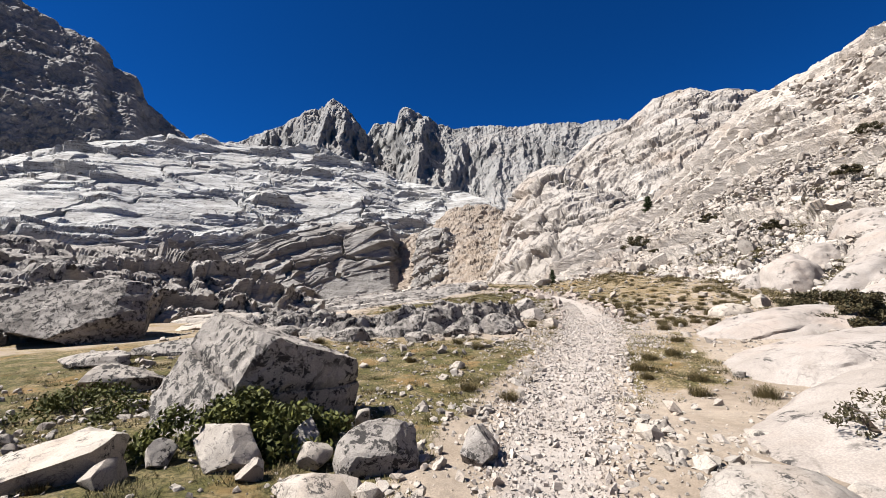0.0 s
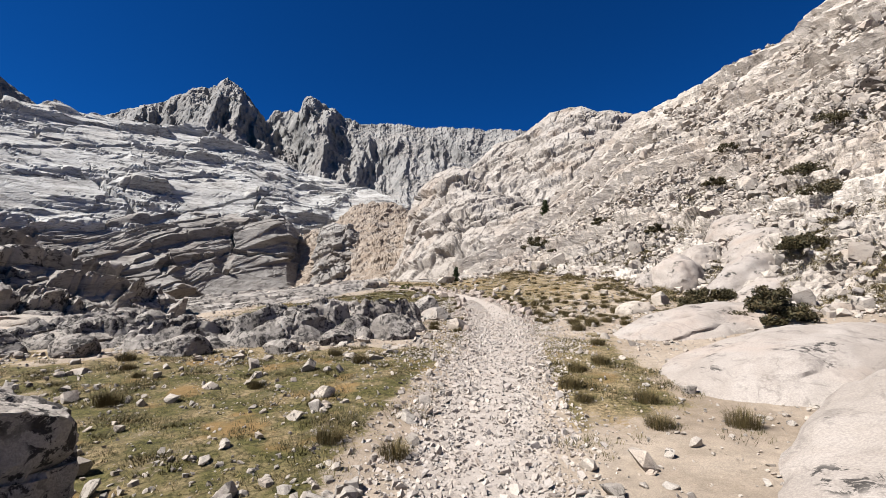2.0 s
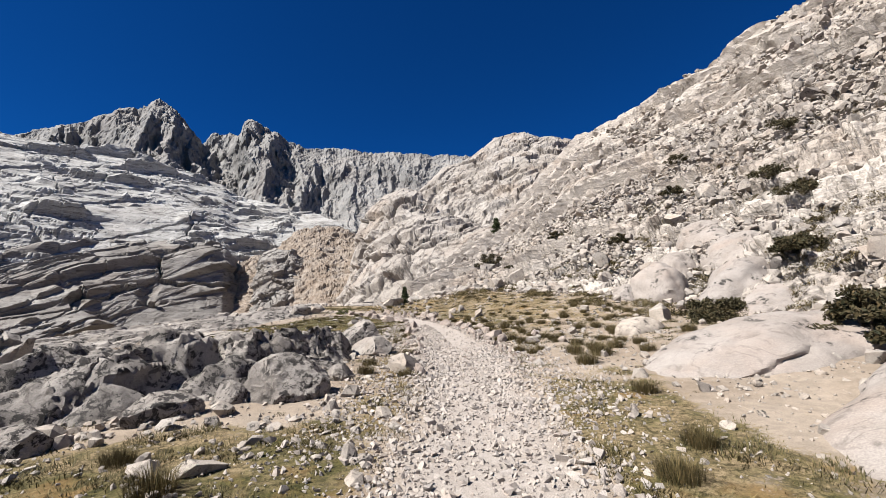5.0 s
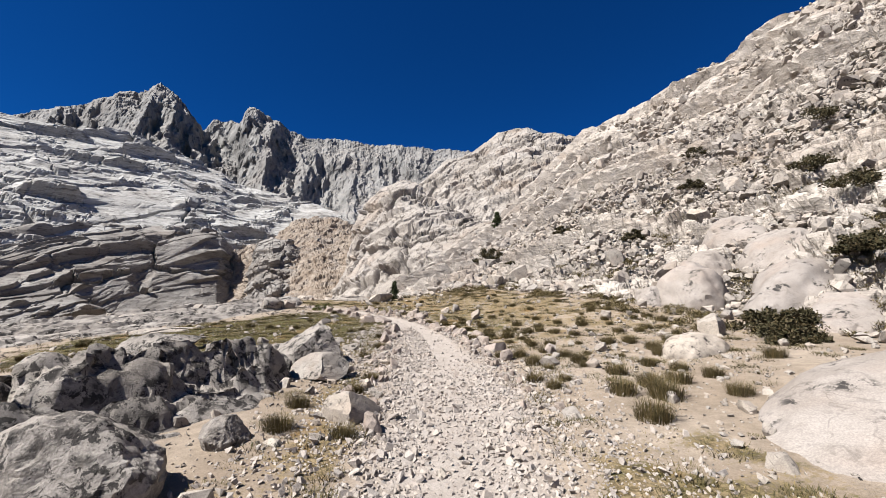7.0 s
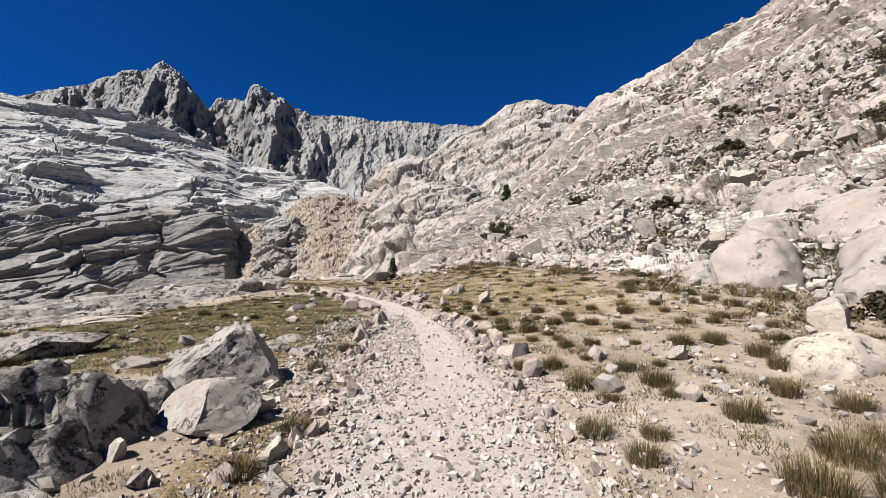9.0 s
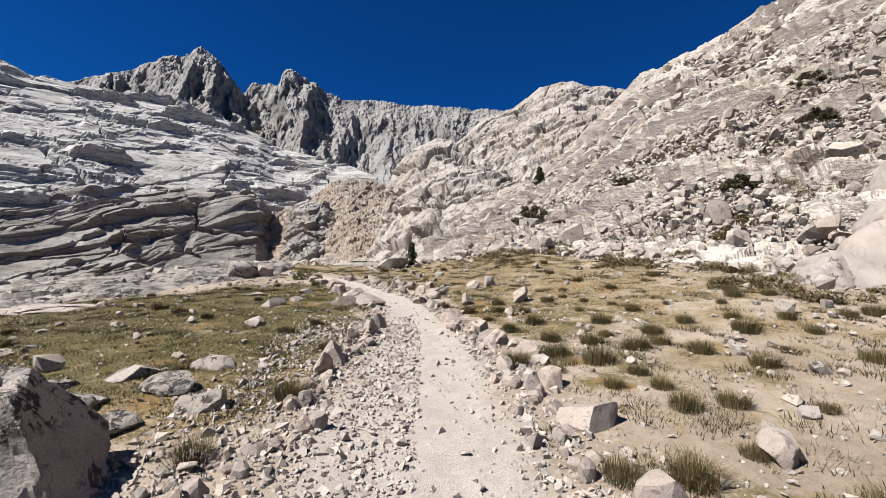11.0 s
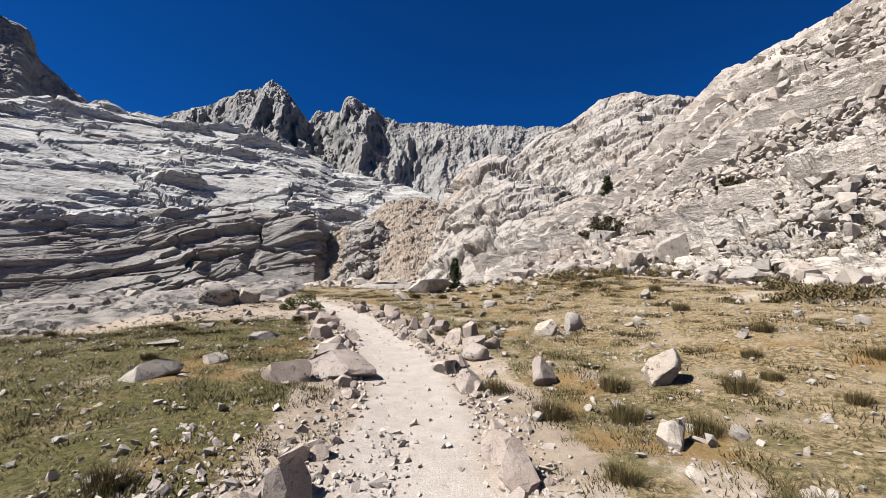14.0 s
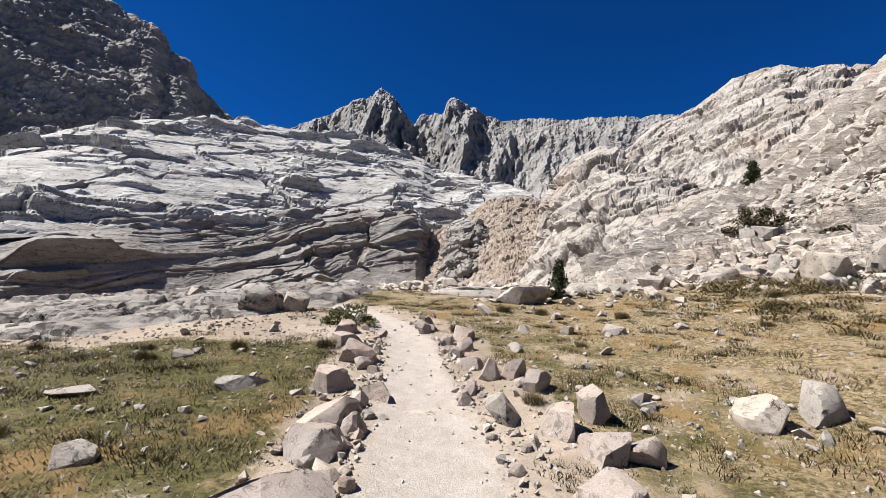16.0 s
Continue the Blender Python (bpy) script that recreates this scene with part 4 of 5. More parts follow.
for x, y, a, b, c, turn, seed in MEADOW_ROCKS:
    boulder("rock", "pale granite rock lying in the thin meadow turf", x, y, (a, b, c), turn, seed, STONE, 4, 9, 0.04, 0.12, keep=(0.5, 0.8))
boulder("boulder", "brown boulder with a deeply shaded front", 2.15, 31.7, (1.4, 0.9, 0.75), 5, 151, LICHEN, 4, 9)
boulder("rock", "grey rock leaning beside a brown boulder", 2.95, 31.7, (0.6, 0.5, 0.5), 15, 152, STONE, 4)
SLOPE_ROCKS = [
    (20.7, 28.3, 1.7, 1.1, 1.0, 10, 161), (22.0, 28.2, 0.9, 0.8, 0.7, 30, 162), (18.7, 35.5, 2.3, 1.4, 1.3, 5, 163), (16.9, 35.7, 1.9, 1.2, 1.0, 15, 164), (20.4, 35.6, 1.2, 1.0, 0.9, 40, 165),
    (21.7, 35.3, 1.4, 1.0, 0.9, 10, 166), (15.4, 28.7, 1.3, 0.8, 0.55, 5, 167), (26.0, 27.0, 1.6, 1.3, 0.9, 20, 168), (30.0, 27.5, 2.0, 1.6, 1.1, 35, 169), (27.0, 36.0, 1.7, 1.3, 0.9, 15, 170),
]
for x, y, a, b, c, turn, seed in SLOPE_ROCKS:
    boulder("boulder", "pale granite boulder at the foot of the hillside", x, y, (a, b, c), turn, seed, STONE, 4, 9, 0.05, 0.15)



def build_flat_ledges():
    """Low sheeted bedrock: thin broken plates that step down to the meadow."""
    xs, ys = np.arange(-16, 3.9, 0.07), np.arange(27.2, 37.5, 0.07)
    x, y = np.meshgrid(xs, ys, indexing="ij")
    wob, w2 = fbm(flat3(x, y, 2.4), 4, 0.55, 321), fbm(flat3(x, y, 0.7), 3, 0.55, 322)
    into = y - np.interp(x, [-16, -6, -1, 2, 3.2, 3.9], [27.6, 28.4, 29.2, 30.6, 32.0, 34.0]) + 0.9 * wob
    mask = smooth(-0.1, 0.5, into) * smooth(37.4, 36.0, y) * smooth(-16, -14.5, x) * smooth(3.9, 3.3, x)
    f1, f2, a = cells(np.stack([x / 2.3 + 0.35 * wob, y / 0.85 + 0.3 * wob - 0.05 * x, 0 * x], -1), 323)
    g1, g2, b = cells(np.stack([x / 0.7 + 0.3 * w2, y / 0.36 + 0.3 * w2, 0 * x], -1), 324)
    stair = np.floor(into / 1.1 + 0.8 * a)
    z = 0.08 + 0.045 * np.clip(stair, 0, 5) + 0.24 * (a - 0.4) - 0.24 * smooth(0.10, 0, f2 - f1) + 0.10 * (b - 0.5) * (a > 0.35) - 0.06 * smooth(0.12, 0, g2 - g1) + 0.06 * w2
    p = np.stack([x, y, land(x, y) + z * mask - 0.1 * (1 - mask)], -1)
    p[..., :2] += 0.10 * np.stack([w2, fbm(flat3(x, y, 0.6), 3, 0.5, 325)], -1)
    me = mesh_of("flat_ledges", p.reshape(-1, 3), grid_faces(len(xs), len(ys)), LEDGE, True)
    me.set_sharp_from_angle(angle=radians(35))
    tagged(new("flat_ledges", me), "low sheeted granite ledges, pale with dark cracks", "ledge", kind="structure")


build_flat_ledges()
FLAT = [(-1.2, 27.4, 2.6, 1.0, 0.2, -6, 36), (6.8, 36.0, 3.0, 1.4, 0.4, 4, 37), (11.2, 37.5, 3.6, 1.6, 0.6, 10, 38),
        (-8.2, 15.6, 3.4, 1.3, 0.4, 5, 39), (-6.0, 17.2, 3.0, 1.2, 0.4, -6, 40), (-9.5, 18.0, 4.0, 1.5, 0.5, 8, 51)]
for x, y, a, b, c, turn, seed in FLAT:
    shelf_rock("rock_slab", "low flat granite slab at the edge of the meadow", x, y, (a, b, c), turn, seed, STONE, (0, 0), 0.35, crease=0.3)

# flagstone across the trail
boulder("stone_step", "flat pale flagstone set across the dusty trail", 6.55, 26.75, (0.95, 0.34, 0.09), 8, 171, STONE, 4, 6, 0.02, 0.6, keep=(0.8, 0.95), category="step")


# ---- scattered rock ----
def scatter(name, label, xy, sizes, templates, material, seed, sink=0.25, flat=(0.45, 0.9), height=surface, kind="stuff", category="stones"):
    """Many small rocks in one mesh."""
    rng = np.random.default_rng(seed)
    vs, fs, start = [], [], 0
    z = height(xy[:, 0], xy[:, 1])
    for (x, y), s, h in zip(xy, sizes, z):
        v, f = templates[rng.integers(len(templates))]
        a = rng.uniform(0, 2 * math.pi)
        c, d = math.cos(a), math.sin(a)
        k = s * rng.uniform(0.6, 1.0, 2) / 2
        hh = s * rng.uniform(*flat)
        px, py, pz = v[:, 0] * k[0], v[:, 1] * k[1], v[:, 2] * hh
        lean = rng.normal(0, 0.25)
        pz = pz + lean * px
        vs.append(np.stack([x + c * px - d * py, y + d * px + c * py, h - sink * hh + pz], 1))
        fs.append(f + start)
        start += len(v)
    me = mesh_of(name, np.concatenate(vs), np.concatenate(fs), material, False)
    return tagged(new(name, me), label, category, kind=kind)


BLOCKS = [unit_rock(930 + k, 2, 8, 0.08, keep=(0.5, 0.85)) for k in range(10)]


def shard(seed, points=9):
    """Vertices and triangles of a small sharp-edged stone: the hull of a few points."""
    r = np.random.default_rng(seed)
    bm = bmesh.new()
    for k in range(points):
        c = r.normal(size=3)
        bm.verts.new(c / np.linalg.norm(c) * r.uniform(0.8, 1.0))
    loose = bmesh.ops.convex_hull(bm, input=bm.verts[:])["geom_interior"]
    bmesh.ops.delete(bm, geom=[g for g in loose if isinstance(g, bmesh.types.BMVert)], context="VERTS")
    bmesh.ops.triangulate(bm, faces=bm.faces[:])
    bm.verts.index_update()
    v = np.array([q.co[:] for q in bm.verts])
    f = np.array([[q.index for q in t.verts] for t in bm.faces])
    bm.free()
    v[:, :2] = v[:, :2] / np.abs(v[:, :2]).max(0)
    v[:, 2] = (v[:, 2] - v[:, 2].min()) / (v[:, 2].max() - v[:, 2].min())
    return v, f


TINY = [shard(960 + k, 8) for k in range(14)]
SHARDS = [shard(990 + k, 13) for k in range(16)]

rng = np.random.default_rng(5)


def pick(n, x0, x1, y0, y1, weight):
    x, y = rng.uniform(x0, x1, n), rng.uniform(y0, y1, n)
    keep = rng.uniform(0, 1, n) < weight(x, y)
    return np.stack([x[keep], y[keep]], 1)


def gravel_weight(x, y):
    rel, d = track_off(x, y)
    core = smooth(2.1, 1.0, rel) * (1 - 0.93 * smooth(1.2, 0.8, np.abs(rel)) * smooth(14.5, 18, y)) * (1 - 0.5 * smooth(0.5, 0.2, rel))
    spread = 0.8 * smooth(15.5, 17.5, y) * smooth(24, 21.5, y) * smooth(-2.4, -1.6, d) * (d < 0)
    fan = 0.55 * smooth(9, 11, y) * smooth(17, 15, y) * smooth(2.6, 1.2, np.abs(d))
    thin = 0.85 - 0.55 * smooth(22, 26, y)
    return np.clip(np.maximum.reduce([core, spread, fan]), 0, 1) * thin


g_xy = pick(360000, -1.5, 10.5, 1.8, 31.5, gravel_weight)
scatter("trail_gravel", "pale angular gravel loose on the trail", g_xy, np.clip(rng.lognormal(math.log(0.034), 0.55, len(g_xy)), 0.016, 0.15), TINY, GRAVEL, 71, 0.3, (0.4, 0.8), land, category="gravel")


def rubble_weight(x, y):
    rel, d = track_off(x, y)
    patch = smooth(-0.15, 0.35, fbm(flat3(x, y, 1.7), 3, 0.6, 201))
    return smooth(0.9, 1.4, rel) * (0.1 + 0.9 * patch) * (1 - 0.7 * meadow(x, y)) * smooth(16, 8, np.abs(x - 3.5))


s_xy = np.concatenate([pick(22000, -9, 15, 1.5, 32, rubble_weight), pick(12000, -7, 2.5, 2.2, 12.5, rubble_weight),
                       pick(5200, 8.5, 18, 15, 35, lambda x, y: 0.06 + 0.4 * smooth(0.0, 0.3, fbm(flat3(x, y, 1.6), 3, 0.6, 203)))])
scatter("scattered_stones", "small pale stones strewn over sandy ground", s_xy, np.clip(rng.lognormal(math.log(0.068), 0.6, len(s_xy)), 0.03, 0.42), SHARDS, STONE, 72, 0.3, (0.35, 0.8), land)


d_xy = pick(60000, -7, 13, 1.8, 33, lambda x, y: (0.25 + 0.6 * smooth(-0.2, 0.3, fbm(flat3(x, y, 0.9), 3, 0.6, 251))) * smooth(1.0, 1.3, track_off(x, y)[0]) * smooth(10, 5, np.abs(x - 3.5)))
scatter("fine_debris", "fine granite debris and grit on the ground", d_xy, np.clip(rng.lognormal(math.log(0.032), 0.5, len(d_xy)), 0.014, 0.1), TINY, STONE, 75, 0.3, (0.4, 0.8), land, category="gravel")


def edge_weight(x, y):
    rel, d = track_off(x, y)
    return np.clip(smooth(0.95, 1.15, rel) * smooth(1.9, 1.35, rel) * smooth(13, 17, y) * (0.5 + fbm(flat3(x, y, 0.8), 3, 0.6, 261)), 0, 1)


e_xy = pick(7500, 2, 10, 12, 32, edge_weight)
scatter("trail_edge_stones", "pale stones heaped along both edges of the trail", e_xy, np.clip(rng.lognormal(math.log(0.16), 0.45, len(e_xy)), 0.07, 0.42), BLOCKS, PINK, 76, 0.25, (0.45, 0.9), land)


def slope_weight(x, y):
    dx, dy = x - CENTRE[0], y - CENTRE[1]
    az, r = np.degrees(np.arctan2(dx, dy)), np.hypot(dx, dy)
    patch = smooth(-0.2, 0.3, fbm(flat3(x, y, 6.0), 3, 0.6, 211))
    lower = smooth(55, 28, r)
    return ((az > 15) & (az < 105)) * smooth(0, 3, r - np.interp(az, HILL_AZ, HILL_FOOT) + 3) * smooth(85, 60, r) * (0.12 + 0.88 * patch) * (0.25 + 0.75 * lower)


h_xy = pick(120000, 5, 80, 5, 85, slope_weight)
h_r = np.hypot(h_xy[:, 0] - 3.5, h_xy[:, 1] - 10)
scatter("hillside_rubble", "pale angular boulders and rubble over the hillside", h_xy, np.clip(rng.lognormal(math.log(0.42), 0.55, len(h_xy)), 0.16, 1.9) * np.interp(h_r, [20, 45, 80], [0.5, 0.8, 1.4]), SHARDS, RUBBLE, 73, 0.15, (0.4, 0.9), surface, category="rubble")


def foot_weight(x, y):
    return smooth(30, 36, y) * smooth(-0.25, 0.3, fbm(flat3(x, y, 8.0), 3, 0.6, 221))


v_xy = pick(20000, -32, 30, 30, 75, foot_weight)
scatter("valley_rubble", "pale rubble and low rocks beyond the meadow", v_xy, np.clip(rng.lognormal(math.log(0.34), 0.6, len(v_xy)), 0.1, 1.6) * np.interp(v_xy[:, 1], [30, 50], [0.5, 1.1]), SHARDS, RUBBLE, 74, 0.25, (0.3, 0.7), surface, category="rubble")

# loose stones that stand out singly
STONE_MESHES = [rock_mesh("stone", v, f, STONE) for v, f in (unit_rock(980 + k, 3, 9, 0.05, keep=(0.5, 0.8)) for k in range(9))]
st_xy = pick(1500, -5, 13, 3, 31, lambda x, y: (0.16 * smooth(0.8, 1.2, track_off(x, y)[0]) + 0.03) * (1 - 0.75 * smooth(17, 20, y)))
for k, (x, y) in enumerate(st_xy[:230]):
    s = float(np.clip(rng.lognormal(math.log(0.17), 0.35), 0.1, 0.36))
    ob = tagged(new("stone", STONE_MESHES[k % 9]), "loose pale granite stone on the ground", "stone", "loose stones")
    ob.matrix_world = pose(x, y, float(land(np.array(x), np.array(y))) - 0.18 * s, rng.normal(0, 6), rng.normal(0, 6), rng.uniform(0, 360)) @ Matrix.Diagonal((s / 2, s / 2 * rng.uniform(0.6, 1), s * rng.uniform(0.4, 0.75), 1))


# ---- plants ----
def blades(n, radius, length, width, seed, lean=0.6):
    """Curved grass blades of two triangles each from one clump."""
    r = np.random.default_rng(seed)
    a, rad = r.uniform(0, 2 * math.pi, n), radius * np.sqrt(r.uniform(0, 1, n))
    base = np.stack([rad * np.cos(a), rad * np.sin(a), np.zeros(n)], 1)
    out = np.stack([np.cos(a + r.normal(0, 0.7, n)), np.sin(a + r.normal(0, 0.7, n)), np.zeros(n)], 1)
    ln = length * r.uniform(0.5, 1.0, n)
    bend = lean * r.uniform(0.15, 1.0, n) * (0.4 + rad / radius)
    side = np.stack([-out[:, 1], out[:, 0], np.zeros(n)], 1) * width / 2
    up = np.array([0, 0, 1.0])
    mid = base + out * (ln * bend * 0.35)[:, None] + up * (ln * 0.6)[:, None]
    top = base + out * (ln * bend)[:, None] + up * (ln * (1 - 0.25 * bend))[:, None]
    v = np.stack([base - side, base + side, mid + side * 0.8, mid - side * 0.8, top], 1).reshape(-1, 3)
    k = np.arange(n)[:, None] * 5
    f = np.concatenate([k + [0, 1, 2], k + [0, 2, 3], k + [3, 2, 4]])
    return v, f


TUFT_MESHES = [mesh_of("grass_tussock", *blades(640, 0.19, 0.20, 0.0045, 300 + k, 1.0), TUFT, False) for k in range(5)]


TUFT_PLACES = []


def tussock(x, y, size, turn, k):
    if any((x - a) ** 2 + (y - b) ** 2 < 0.17 for a, b in TUFT_PLACES) or any((x - q[0]) ** 2 + (y - q[1]) ** 2 < 0.22 for q in MEADOW_ROCKS + LINING_RIGHT):
        return
    TUFT_PLACES.append((x, y))
    ob = tagged(new("grass_tussock", TUFT_MESHES[k % 5]), "brownish green grass tussock rooted in sandy ground", "grass", "grass tussocks")
    ob.matrix_world = pose(x, y, float(surface(np.array(x), np.array(y))) - 0.02, 0, 0, turn) @ Matrix.Diagonal((0.76 * size, 0.76 * size, 1.15 * size, 1))


TUFTS = [7.1, 13.7, 1.2, 7.5, 13.4, 1.4, 6.7, 12.85, 1.3, 8.0, 15.7, 1.1, 7.5, 16.95, 1.0, 10.1, 16.0, 1.1, 8.3, 13.0, 1.0, 3.1, 14.7, 0.9, 2.9, 13.9, 1.0,
         3.5, 13.6, 0.8, 4.2, 16.0, 0.9, 3.85, 15.3, 0.9, 4.46, 18.0, 0.8, 8.5, 20.4, 1.0, 8.17, 19.7, 1.1, 8.45, 19.2, 1.2]
TUFTS += [9.8, 21.0, 1.1, 8.9, 20.0, 1.0, 9.95, 20.0, 1.0, 9.26, 19.5, 1.1, 5.1, 22.4, 0.8, 4.7, 21.65, 0.9, 5.3, 20.7, 0.8, 10.7, 21.3, 0.9, 0.4, 7.0, 0.9, 1.0, 6.6, 0.9,
          4.3, 8.9, 1.0, 3.6, 7.6, 0.8, 5.0, 9.3, 1.0, 3.9, 6.6, 0.9, 4.7, 6.3, 1.1, 7.85, 24.0, 0.9]
for k in range(0, len(TUFTS), 3):
    tussock(TUFTS[k], TUFTS[k + 1], TUFTS[k + 2], k * 47, k // 3)


def tuft_weight(x, y):
    rel, d = track_off(x, y)
    clump = smooth(0.05, 0.3, fbm(flat3(x, y, 0.9), 3, 0.6, 231))
    band = np.maximum(smooth(13, 15, y) * smooth(24, 20, y) * smooth(1.2, 1.7, d) * smooth(6.5, 4.5, d), 0.8 * smooth(19, 21, y) * smooth(31, 28, y) * smooth(0.7, 0.9, d) * smooth(2.0, 1.4, d))
    return clump * np.maximum(band, 0.35 * meadow(x, y)) * smooth(1.2, 1.6, rel)


t_xy = np.concatenate([pick(2600, 6.5, 13.5, 12.5, 24, lambda x, y: 3 * tuft_weight(x, y))[:190], pick(2600, -4, 15, 3, 33, tuft_weight)])
for k, (x, y) in enumerate(t_xy[:400]):
    if len(TUFT_PLACES) > 298:
        break
    tussock(x, y, rng.uniform(0.55, 1.2), rng.uniform(0, 360), k)


def turf_weight(x, y):
    rel, d = track_off(x, y)
    return np.clip(meadow(x, y) + 0.25 * fbm(flat3(x, y, 1.1), 4, 0.6, 31) - 0.15, 0, 1) * smooth(0.0, 0.3, 0.3 + fbm(flat3(x, y, 0.5), 3, 0.6, 241)) * smooth(1.0, 1.3, rel)


def turf_field():
    """Short grass: single narrow blades in small clumps, all in one mesh."""
    xy = np.concatenate([pick(60000, -9, 17, 2, 38, turf_weight), pick(24000, -3, 6, 18, 29, turf_weight)])
    n, k = len(xy), 11
    r = np.random.default_rng(411)
    a = r.uniform(0, 2 * math.pi, (n, k))
    rad = 0.11 * np.sqrt(r.uniform(0, 1, (n, k)))
    x, y = xy[:, :1] + rad * np.cos(a), xy[:, 1:] + rad * np.sin(a)
    z = np.repeat(surface(xy[:, 0], xy[:, 1])[:, None], k, 1) - 0.006
    size = r.uniform(0.4, 1.2, (n, 1)) ** 1.5
    ln = 0.05 * size * r.uniform(0.5, 1.1, (n, k))
    b = r.uniform(0, 2 * math.pi, (n, k))
    wide = 0.0045
    p0 = np.stack([x - wide * np.sin(b), y + wide * np.cos(b), z], -1)
    p1 = np.stack([x + wide * np.sin(b), y - wide * np.cos(b), z], -1)
    p2 = np.stack([x + 0.8 * ln * np.cos(b), y + 0.8 * ln * np.sin(b), z + 0.75 * ln], -1)
    v = np.stack([p0, p1, p2], 2).reshape(-1, 3)
    me = mesh_of("meadow_grass", v, np.arange(len(v)).reshape(-1, 3), GRASS, False)
    tagged(new("meadow_grass", me), "short dry olive grass in thin patches", "grass", kind="stuff")


turf_field()


def clump_field():
    """Low dark grass clumps that break up the turf, all in one mesh."""
    def weight(x, y):
        rel, d = track_off(x, y)
        knot = smooth(0.0, 0.28, fbm(flat3(x, y, 0.55), 3, 0.6, 271))
        verge = 0.6 * smooth(0.6, 1.0, np.abs(d)) * smooth(3.0, 1.6, np.abs(d)) * smooth(5, 7, y)
        sand = 0.9 * smooth(12.5, 15, y) * smooth(1.1, 1.6, d) * smooth(9, 6, d)
        return knot * np.clip(np.maximum.reduce([meadow(x, y), verge, sand]), 0, 1) * smooth(1.1, 1.4, rel)
    xy = pick(70000, -8, 17, 3, 38, weight)[:4300]
    n, k = len(xy), 84
    r = np.random.default_rng(421)
    a = r.uniform(0, 2 * math.pi, (n, k))
    size = r.lognormal(0, 0.45, (n, 1))
    rad = 0.14 * size * np.sqrt(r.uniform(0, 1, (n, k)))
    x, y = xy[:, :1] + rad * np.cos(a), xy[:, 1:] + rad * np.sin(a)
    z = np.repeat(surface(xy[:, 0], xy[:, 1])[:, None], k, 1) - 0.008
    ln = 0.055 * np.minimum(size, 1.5) * r.uniform(0.5, 1.1, (n, k))
    b = a + r.normal(0, 0.8, (n, k))
    wide = 0.0042
    p0 = np.stack([x - wide * np.sin(b), y + wide * np.cos(b), z], -1)
    p1 = np.stack([x + wide * np.sin(b), y - wide * np.cos(b), z], -1)
    p2 = np.stack([x + 0.6 * ln * np.cos(b), y + 0.6 * ln * np.sin(b), z + 0.85 * ln], -1)
    v = np.stack([p0, p1, p2], 2).reshape(-1, 3)
    tagged(new("grass_clump_field", mesh_of("grass_clump_field", v, np.arange(len(v)).reshape(-1, 3), MAT, False)), "low brownish green grass clumps dotted over the meadow", "grass", kind="stuff")


clump_field()


def part(name, me, parent, label=""):
    ob = new(name, me)
    ob.parent = parent
    return tagged(ob, label)


def tube(points, radii, sides=6):
    pts = np.asarray(points, float)
    vs, fs = [], []
    for k, (p, r) in enumerate(zip(pts, radii)):
        d = pts[min(k + 1, len(pts) - 1)] - pts[max(k - 1, 0)]
        d = d / (np.linalg.norm(d) + 1e-9)
        a = np.cross(d, (0.3, 0.9, 0.2))
        a /= np.linalg.norm(a)
        b = np.cross(d, a)
        for j in range(sides):
            t = 2 * math.pi * j / sides
            vs.append(p + r * (a * math.cos(t) + b * math.sin(t)))
    for k in range(len(pts) - 1):
        for j in range(sides):
            fs.append([k * sides + j, k * sides + (j + 1) % sides, (k + 1) * sides + (j + 1) % sides, (k + 1) * sides + j])
    return np.array(vs), np.array(fs)


def leaves(n, centre_of, size, r):
    """n small leaf blades, each of two triangles, at points drawn from centre_of."""
    c = centre_of(n)
    a, b = r.normal(size=(n, 3)), r.normal(size=(n, 3))
    a /= np.linalg.norm(a, axis=1, keepdims=True)
    b -= a * (a * b).sum(1, keepdims=True)
    b /= np.linalg.norm(b, axis=1, keepdims=True)
    s = (size * r.uniform(0.6, 1.3, n))[:, None]
    v = np.stack([c - a * s, c + b * s * 0.45, c + a * s, c - b * s * 0.45], 1).reshape(-1, 3)
    return v, np.arange(n * 4).reshape(-1, 4)


def shrub(label, x, y, size, seed, material, count, leaf=0.03, z=None):
    """A low spreading shrub: twisted stems and a broken mass of small leaves."""
    r = np.random.default_rng(seed)
    root = new("shrub")
    root.matrix_world = pose(x, y, (float(surface(np.array(x), np.array(y))) if z is None else z) - 0.03)
    tagged(root, label, "shrub")
    hubs = np.stack([r.uniform(-1, 1, 34) * size[0] / 2, r.uniform(-1, 1, 34) * size[1] / 2, np.zeros(34)], 1)
    e = np.clip(1 - (2 * hubs[:, 0] / size[0]) ** 2 - (2 * hubs[:, 1] / size[1]) ** 2, 0.05, 1)
    hubs[:, 2] = size[2] * np.sqrt(e) * r.uniform(0.35, 0.95, 34)
    spread = 0.13 * (size[0] + size[1]) / 2 + 0.02

    def centre_of(n):
        k = r.integers(0, len(hubs), n)
        d = r.normal(size=(n, 3))
        d /= np.linalg.norm(d, axis=1, keepdims=True)
        c = hubs[k] + d * spread * r.uniform(0.35, 1.0, (n, 1)) * np.array([1, 1, 0.7])
        c[:, 2] = np.maximum(c[:, 2], 0.02)
        return c

    for h in hubs[:8]:
        foot = np.array([h[0] * 0.25, h[1] * 0.25, 0])
        part("stem", mesh_of("stem", *tube([foot, foot * 0.5 + h * 0.5 + r.normal(0, 0.04, 3), h], [0.018, 0.011, 0.005], 5), BARK), root)
    part("foliage", mesh_of("foliage", *leaves(count, centre_of, leaf, r), material, False), root)


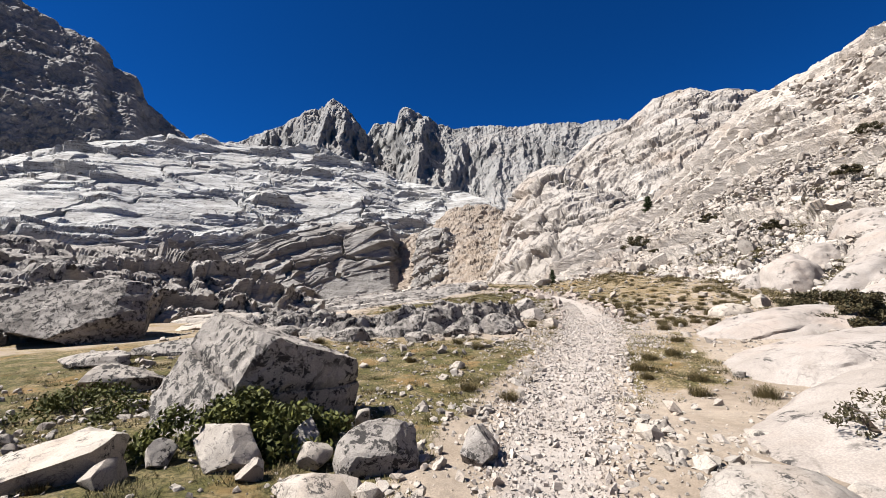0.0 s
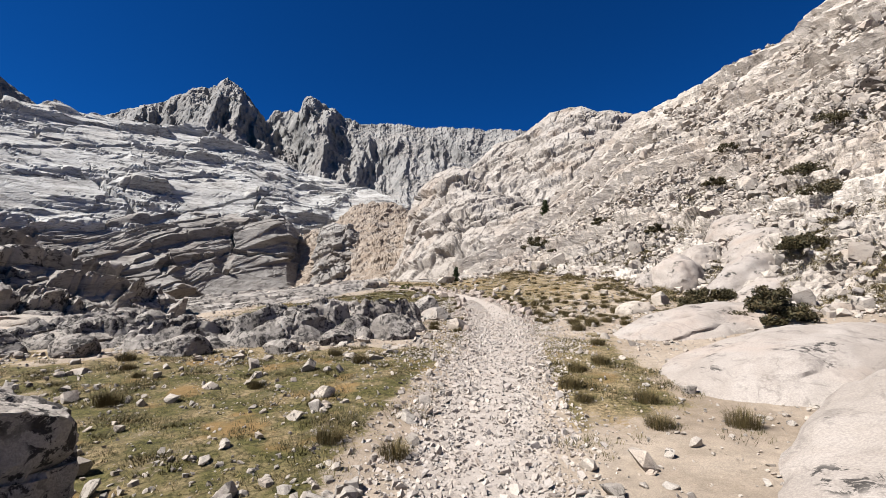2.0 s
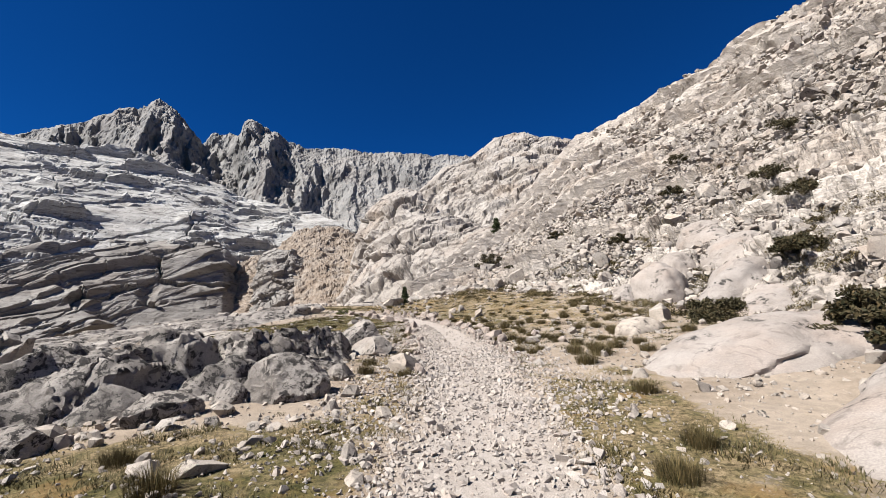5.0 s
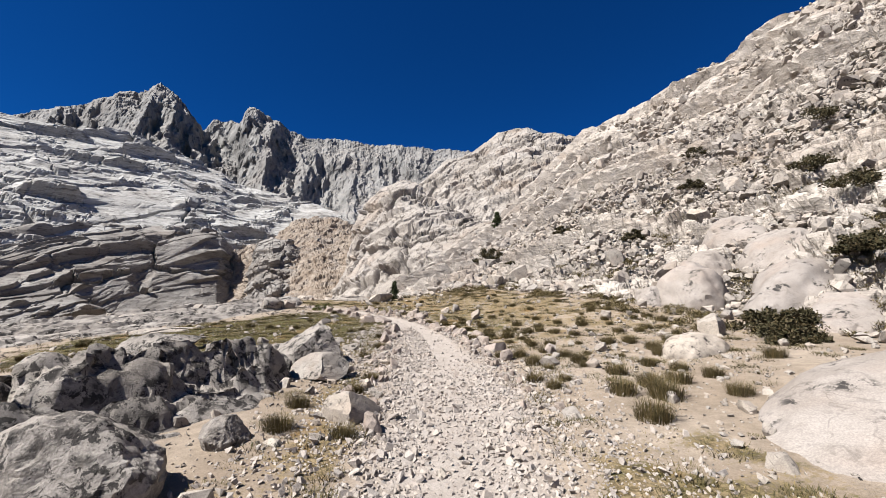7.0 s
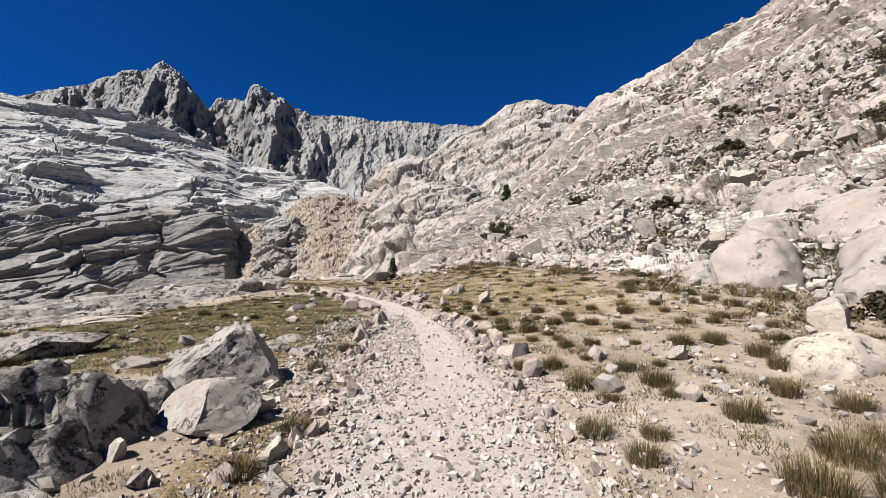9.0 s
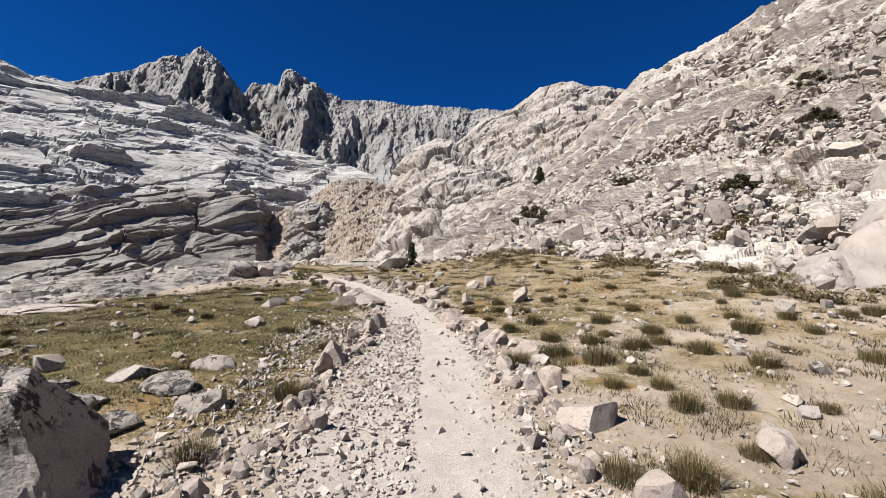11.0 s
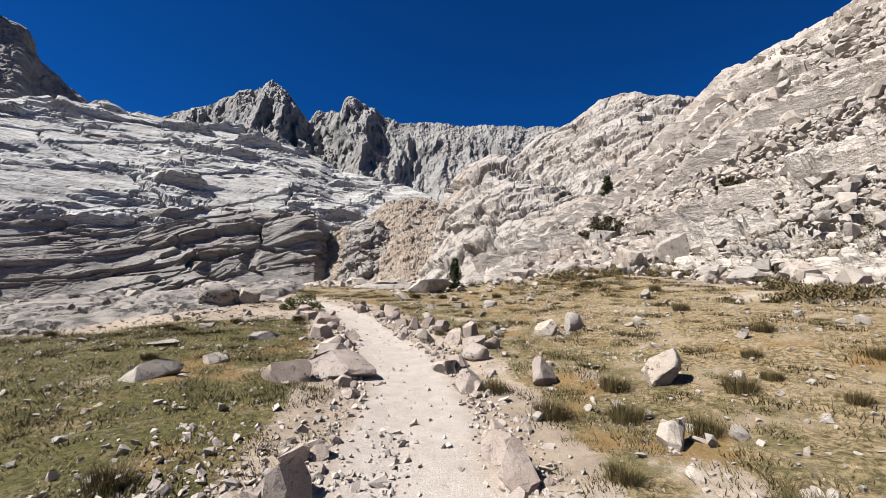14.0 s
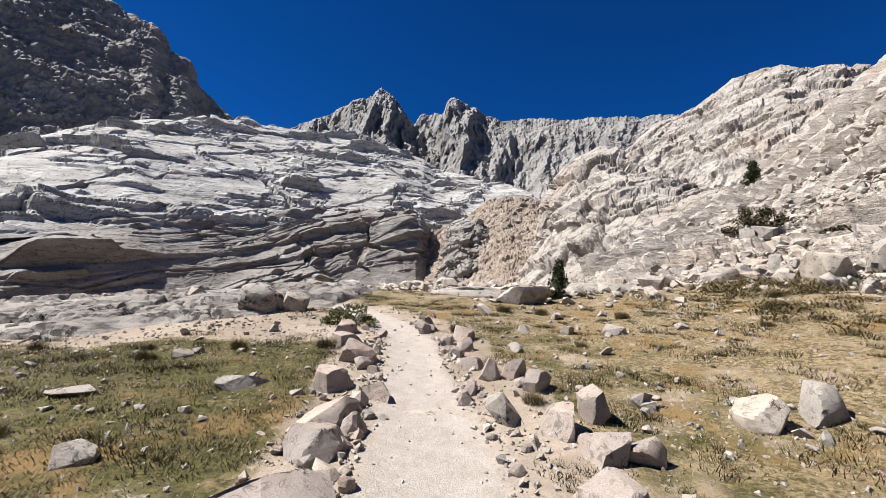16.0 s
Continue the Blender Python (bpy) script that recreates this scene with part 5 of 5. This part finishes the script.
shrub("low green shrub growing against a large boulder", -2.15, 4.5, (1.9, 0.85, 0.6), 501, LEAF, 9000, 0.034)
shrub("small green shrub among stones", -5.0, 5.9, (1.5, 1.0, 0.45), 502, LEAF, 3200, 0.03)
shrub("dark heathy shrub between pale slabs", 10.6, 10.6, (1.7, 1.0, 0.85), 503, HEATH, 6500, 0.045, 0.45)
shrub("dark shrub below the pale hillside slabs", 14.8, 16.3, (2.8, 1.0, 0.6), 504, HEATH, 6500, 0.055)
shrub("dark shrub below the pale hillside slabs", 12.6, 14.9, (1.5, 0.8, 0.45), 505, HEATH, 4000, 0.045)
shrub("green shrub on the hillside rubble", 20.7, 16.9, (3.2, 1.3, 0.7), 506, HEATH, 6000, 0.07)
shrub("small green shrub at the bend of the trail", 4.55, 30.7, (0.9, 0.6, 0.42), 507, LEAF, 1500, 0.03)
shrub("sparse grey-green shrub on a smooth slab", 3.9, 3.9, (0.7, 0.45, 0.35), 508, HEATH, 1100, 0.02, 0.42)
for k, (x, y, a, b, c) in enumerate([(26, 19, 4.5, 1.2, 0.7), (29, 22, 4.0, 1.2, 0.7), (24, 30, 1.6, 0.9, 0.7), (31, 31, 2.4, 1.0, 0.8), (36, 25, 5, 1.4, 0.9), (26.5, 41, 1.6, 1.0, 0.9), (38, 36, 2.4, 1.2, 1.0), (34, 18, 4, 1.3, 0.9), (20.5, 40, 1.6, 1.0, 0.8)]):
    shrub("dark green shrub in a crack of the hillside", x, y, (a, b, c), 520 + k, HEATH, 2200, 0.075)


def conifer(label, x, y, height, width, seed, count):
    r = np.random.default_rng(seed)
    root = new("conifer")
    root.matrix_world = pose(x, y, float(surface(np.array(x), np.array(y))) - 0.05)
    tagged(root, label, "tree")
    v, f = tube([(0, 0, 0), (0.02 * height, 0, 0.4 * height), (0, 0.01 * height, 0.96 * height)], [0.05 * height, 0.03 * height, 0.006 * height], 8)
    part("trunk", mesh_of("trunk", v, f, BARK), root)
    tips = []
    for k in range(46):
        h = r.uniform(0.06, 0.97)
        a = k * 2.4
        reach = width / 2 * (1.02 - h) ** 0.7 * r.uniform(0.55, 1.1)
        tips.append(((0, 0, h * height), (reach * math.cos(a), reach * math.sin(a), h * height + 0.12 * reach)))

    def centre_of(n):
        k = r.integers(0, len(tips), n)
        t = r.uniform(0.15, 1, (n, 1))
        a, b = np.array([q[0] for q in tips])[k], np.array([q[1] for q in tips])[k]
        return a + (b - a) * t + r.normal(0, 0.035 * height, (n, 3))

    part("crown", mesh_of("crown", *leaves(count, centre_of, 0.04 * height, r), NEEDLE, False), root)


conifer("small dark conifer standing among pale rubble", 9.3, 35.5, 1.2, 0.75, 601, 2600)
conifer("dark conifer on the rocky hillside", 34.2, 68.4, 3.4, 2.4, 602, 2600)
shrub("dark bush below a hillside ledge", 22.8, 48.4, (3.4, 2.0, 1.8), 540, HEATH, 3500, 0.09)


def scrub_field():
    """Low scrub in the gaps between the hillside's rocks and along its foot, all in one mesh."""
    r = np.random.default_rng(431)

    def weight(x, y):
        dx, dy = x - CENTRE[0], y - CENTRE[1]
        az, rad = np.degrees(np.arctan2(dx, dy)), np.hypot(dx, dy)
        up = rad - np.interp(az, HILL_AZ, HILL_FOOT)
        streak = smooth(-0.02, 0.16, fbm(flat3(x, y, 2.6), 3, 0.6, 281))
        return ((az > 12) & (az < 100)) * smooth(-9, -3, up) * smooth(36, 12, up) * smooth(9, 13, rad) * streak * (0.35 + 0.65 * smooth(10, 2, up)) * smooth(2.2, 3.2, track_off(x, y)[0])
    x, y = r.uniform(6, 60, 30000), r.uniform(8, 62, 30000)
    keep = r.uniform(0, 1, len(x)) < weight(x, y)
    xy = np.stack([x[keep], y[keep]], 1)
    xy = xy[:6000]
    n, k = len(xy), 90
    a = r.uniform(0, 2 * math.pi, (n, k))
    size = r.uniform(0.5, 1.4, (n, 1))
    rad = 0.24 * size * np.sqrt(r.uniform(0, 1, (n, k)))
    x, y = xy[:, :1] + rad * np.cos(a), xy[:, 1:] + rad * np.sin(a)
    z = surface(x.ravel(), y.ravel()).reshape(x.shape) + r.uniform(0, 0.16, (n, k)) * size - 0.01
    b = r.uniform(0, 2 * math.pi, (n, k))
    ln, wide = 0.085 * r.uniform(0.5, 1.2, (n, k)), 0.013
    p0 = np.stack([x - wide * np.sin(b), y + wide * np.cos(b), z], -1)
    p1 = np.stack([x + wide * np.sin(b), y - wide * np.cos(b), z], -1)
    p2 = np.stack([x + ln * np.cos(b), y + ln * np.sin(b), z + 0.7 * ln], -1)
    v = np.stack([p0, p1, p2], 2).reshape(-1, 3)
    tagged(new("hillside_scrub", mesh_of("hillside_scrub", v, np.arange(len(v)).reshape(-1, 3), TUFT, False)), "low olive brown scrub between the rocks of the hillside", "scrub", kind="stuff")


scrub_field()
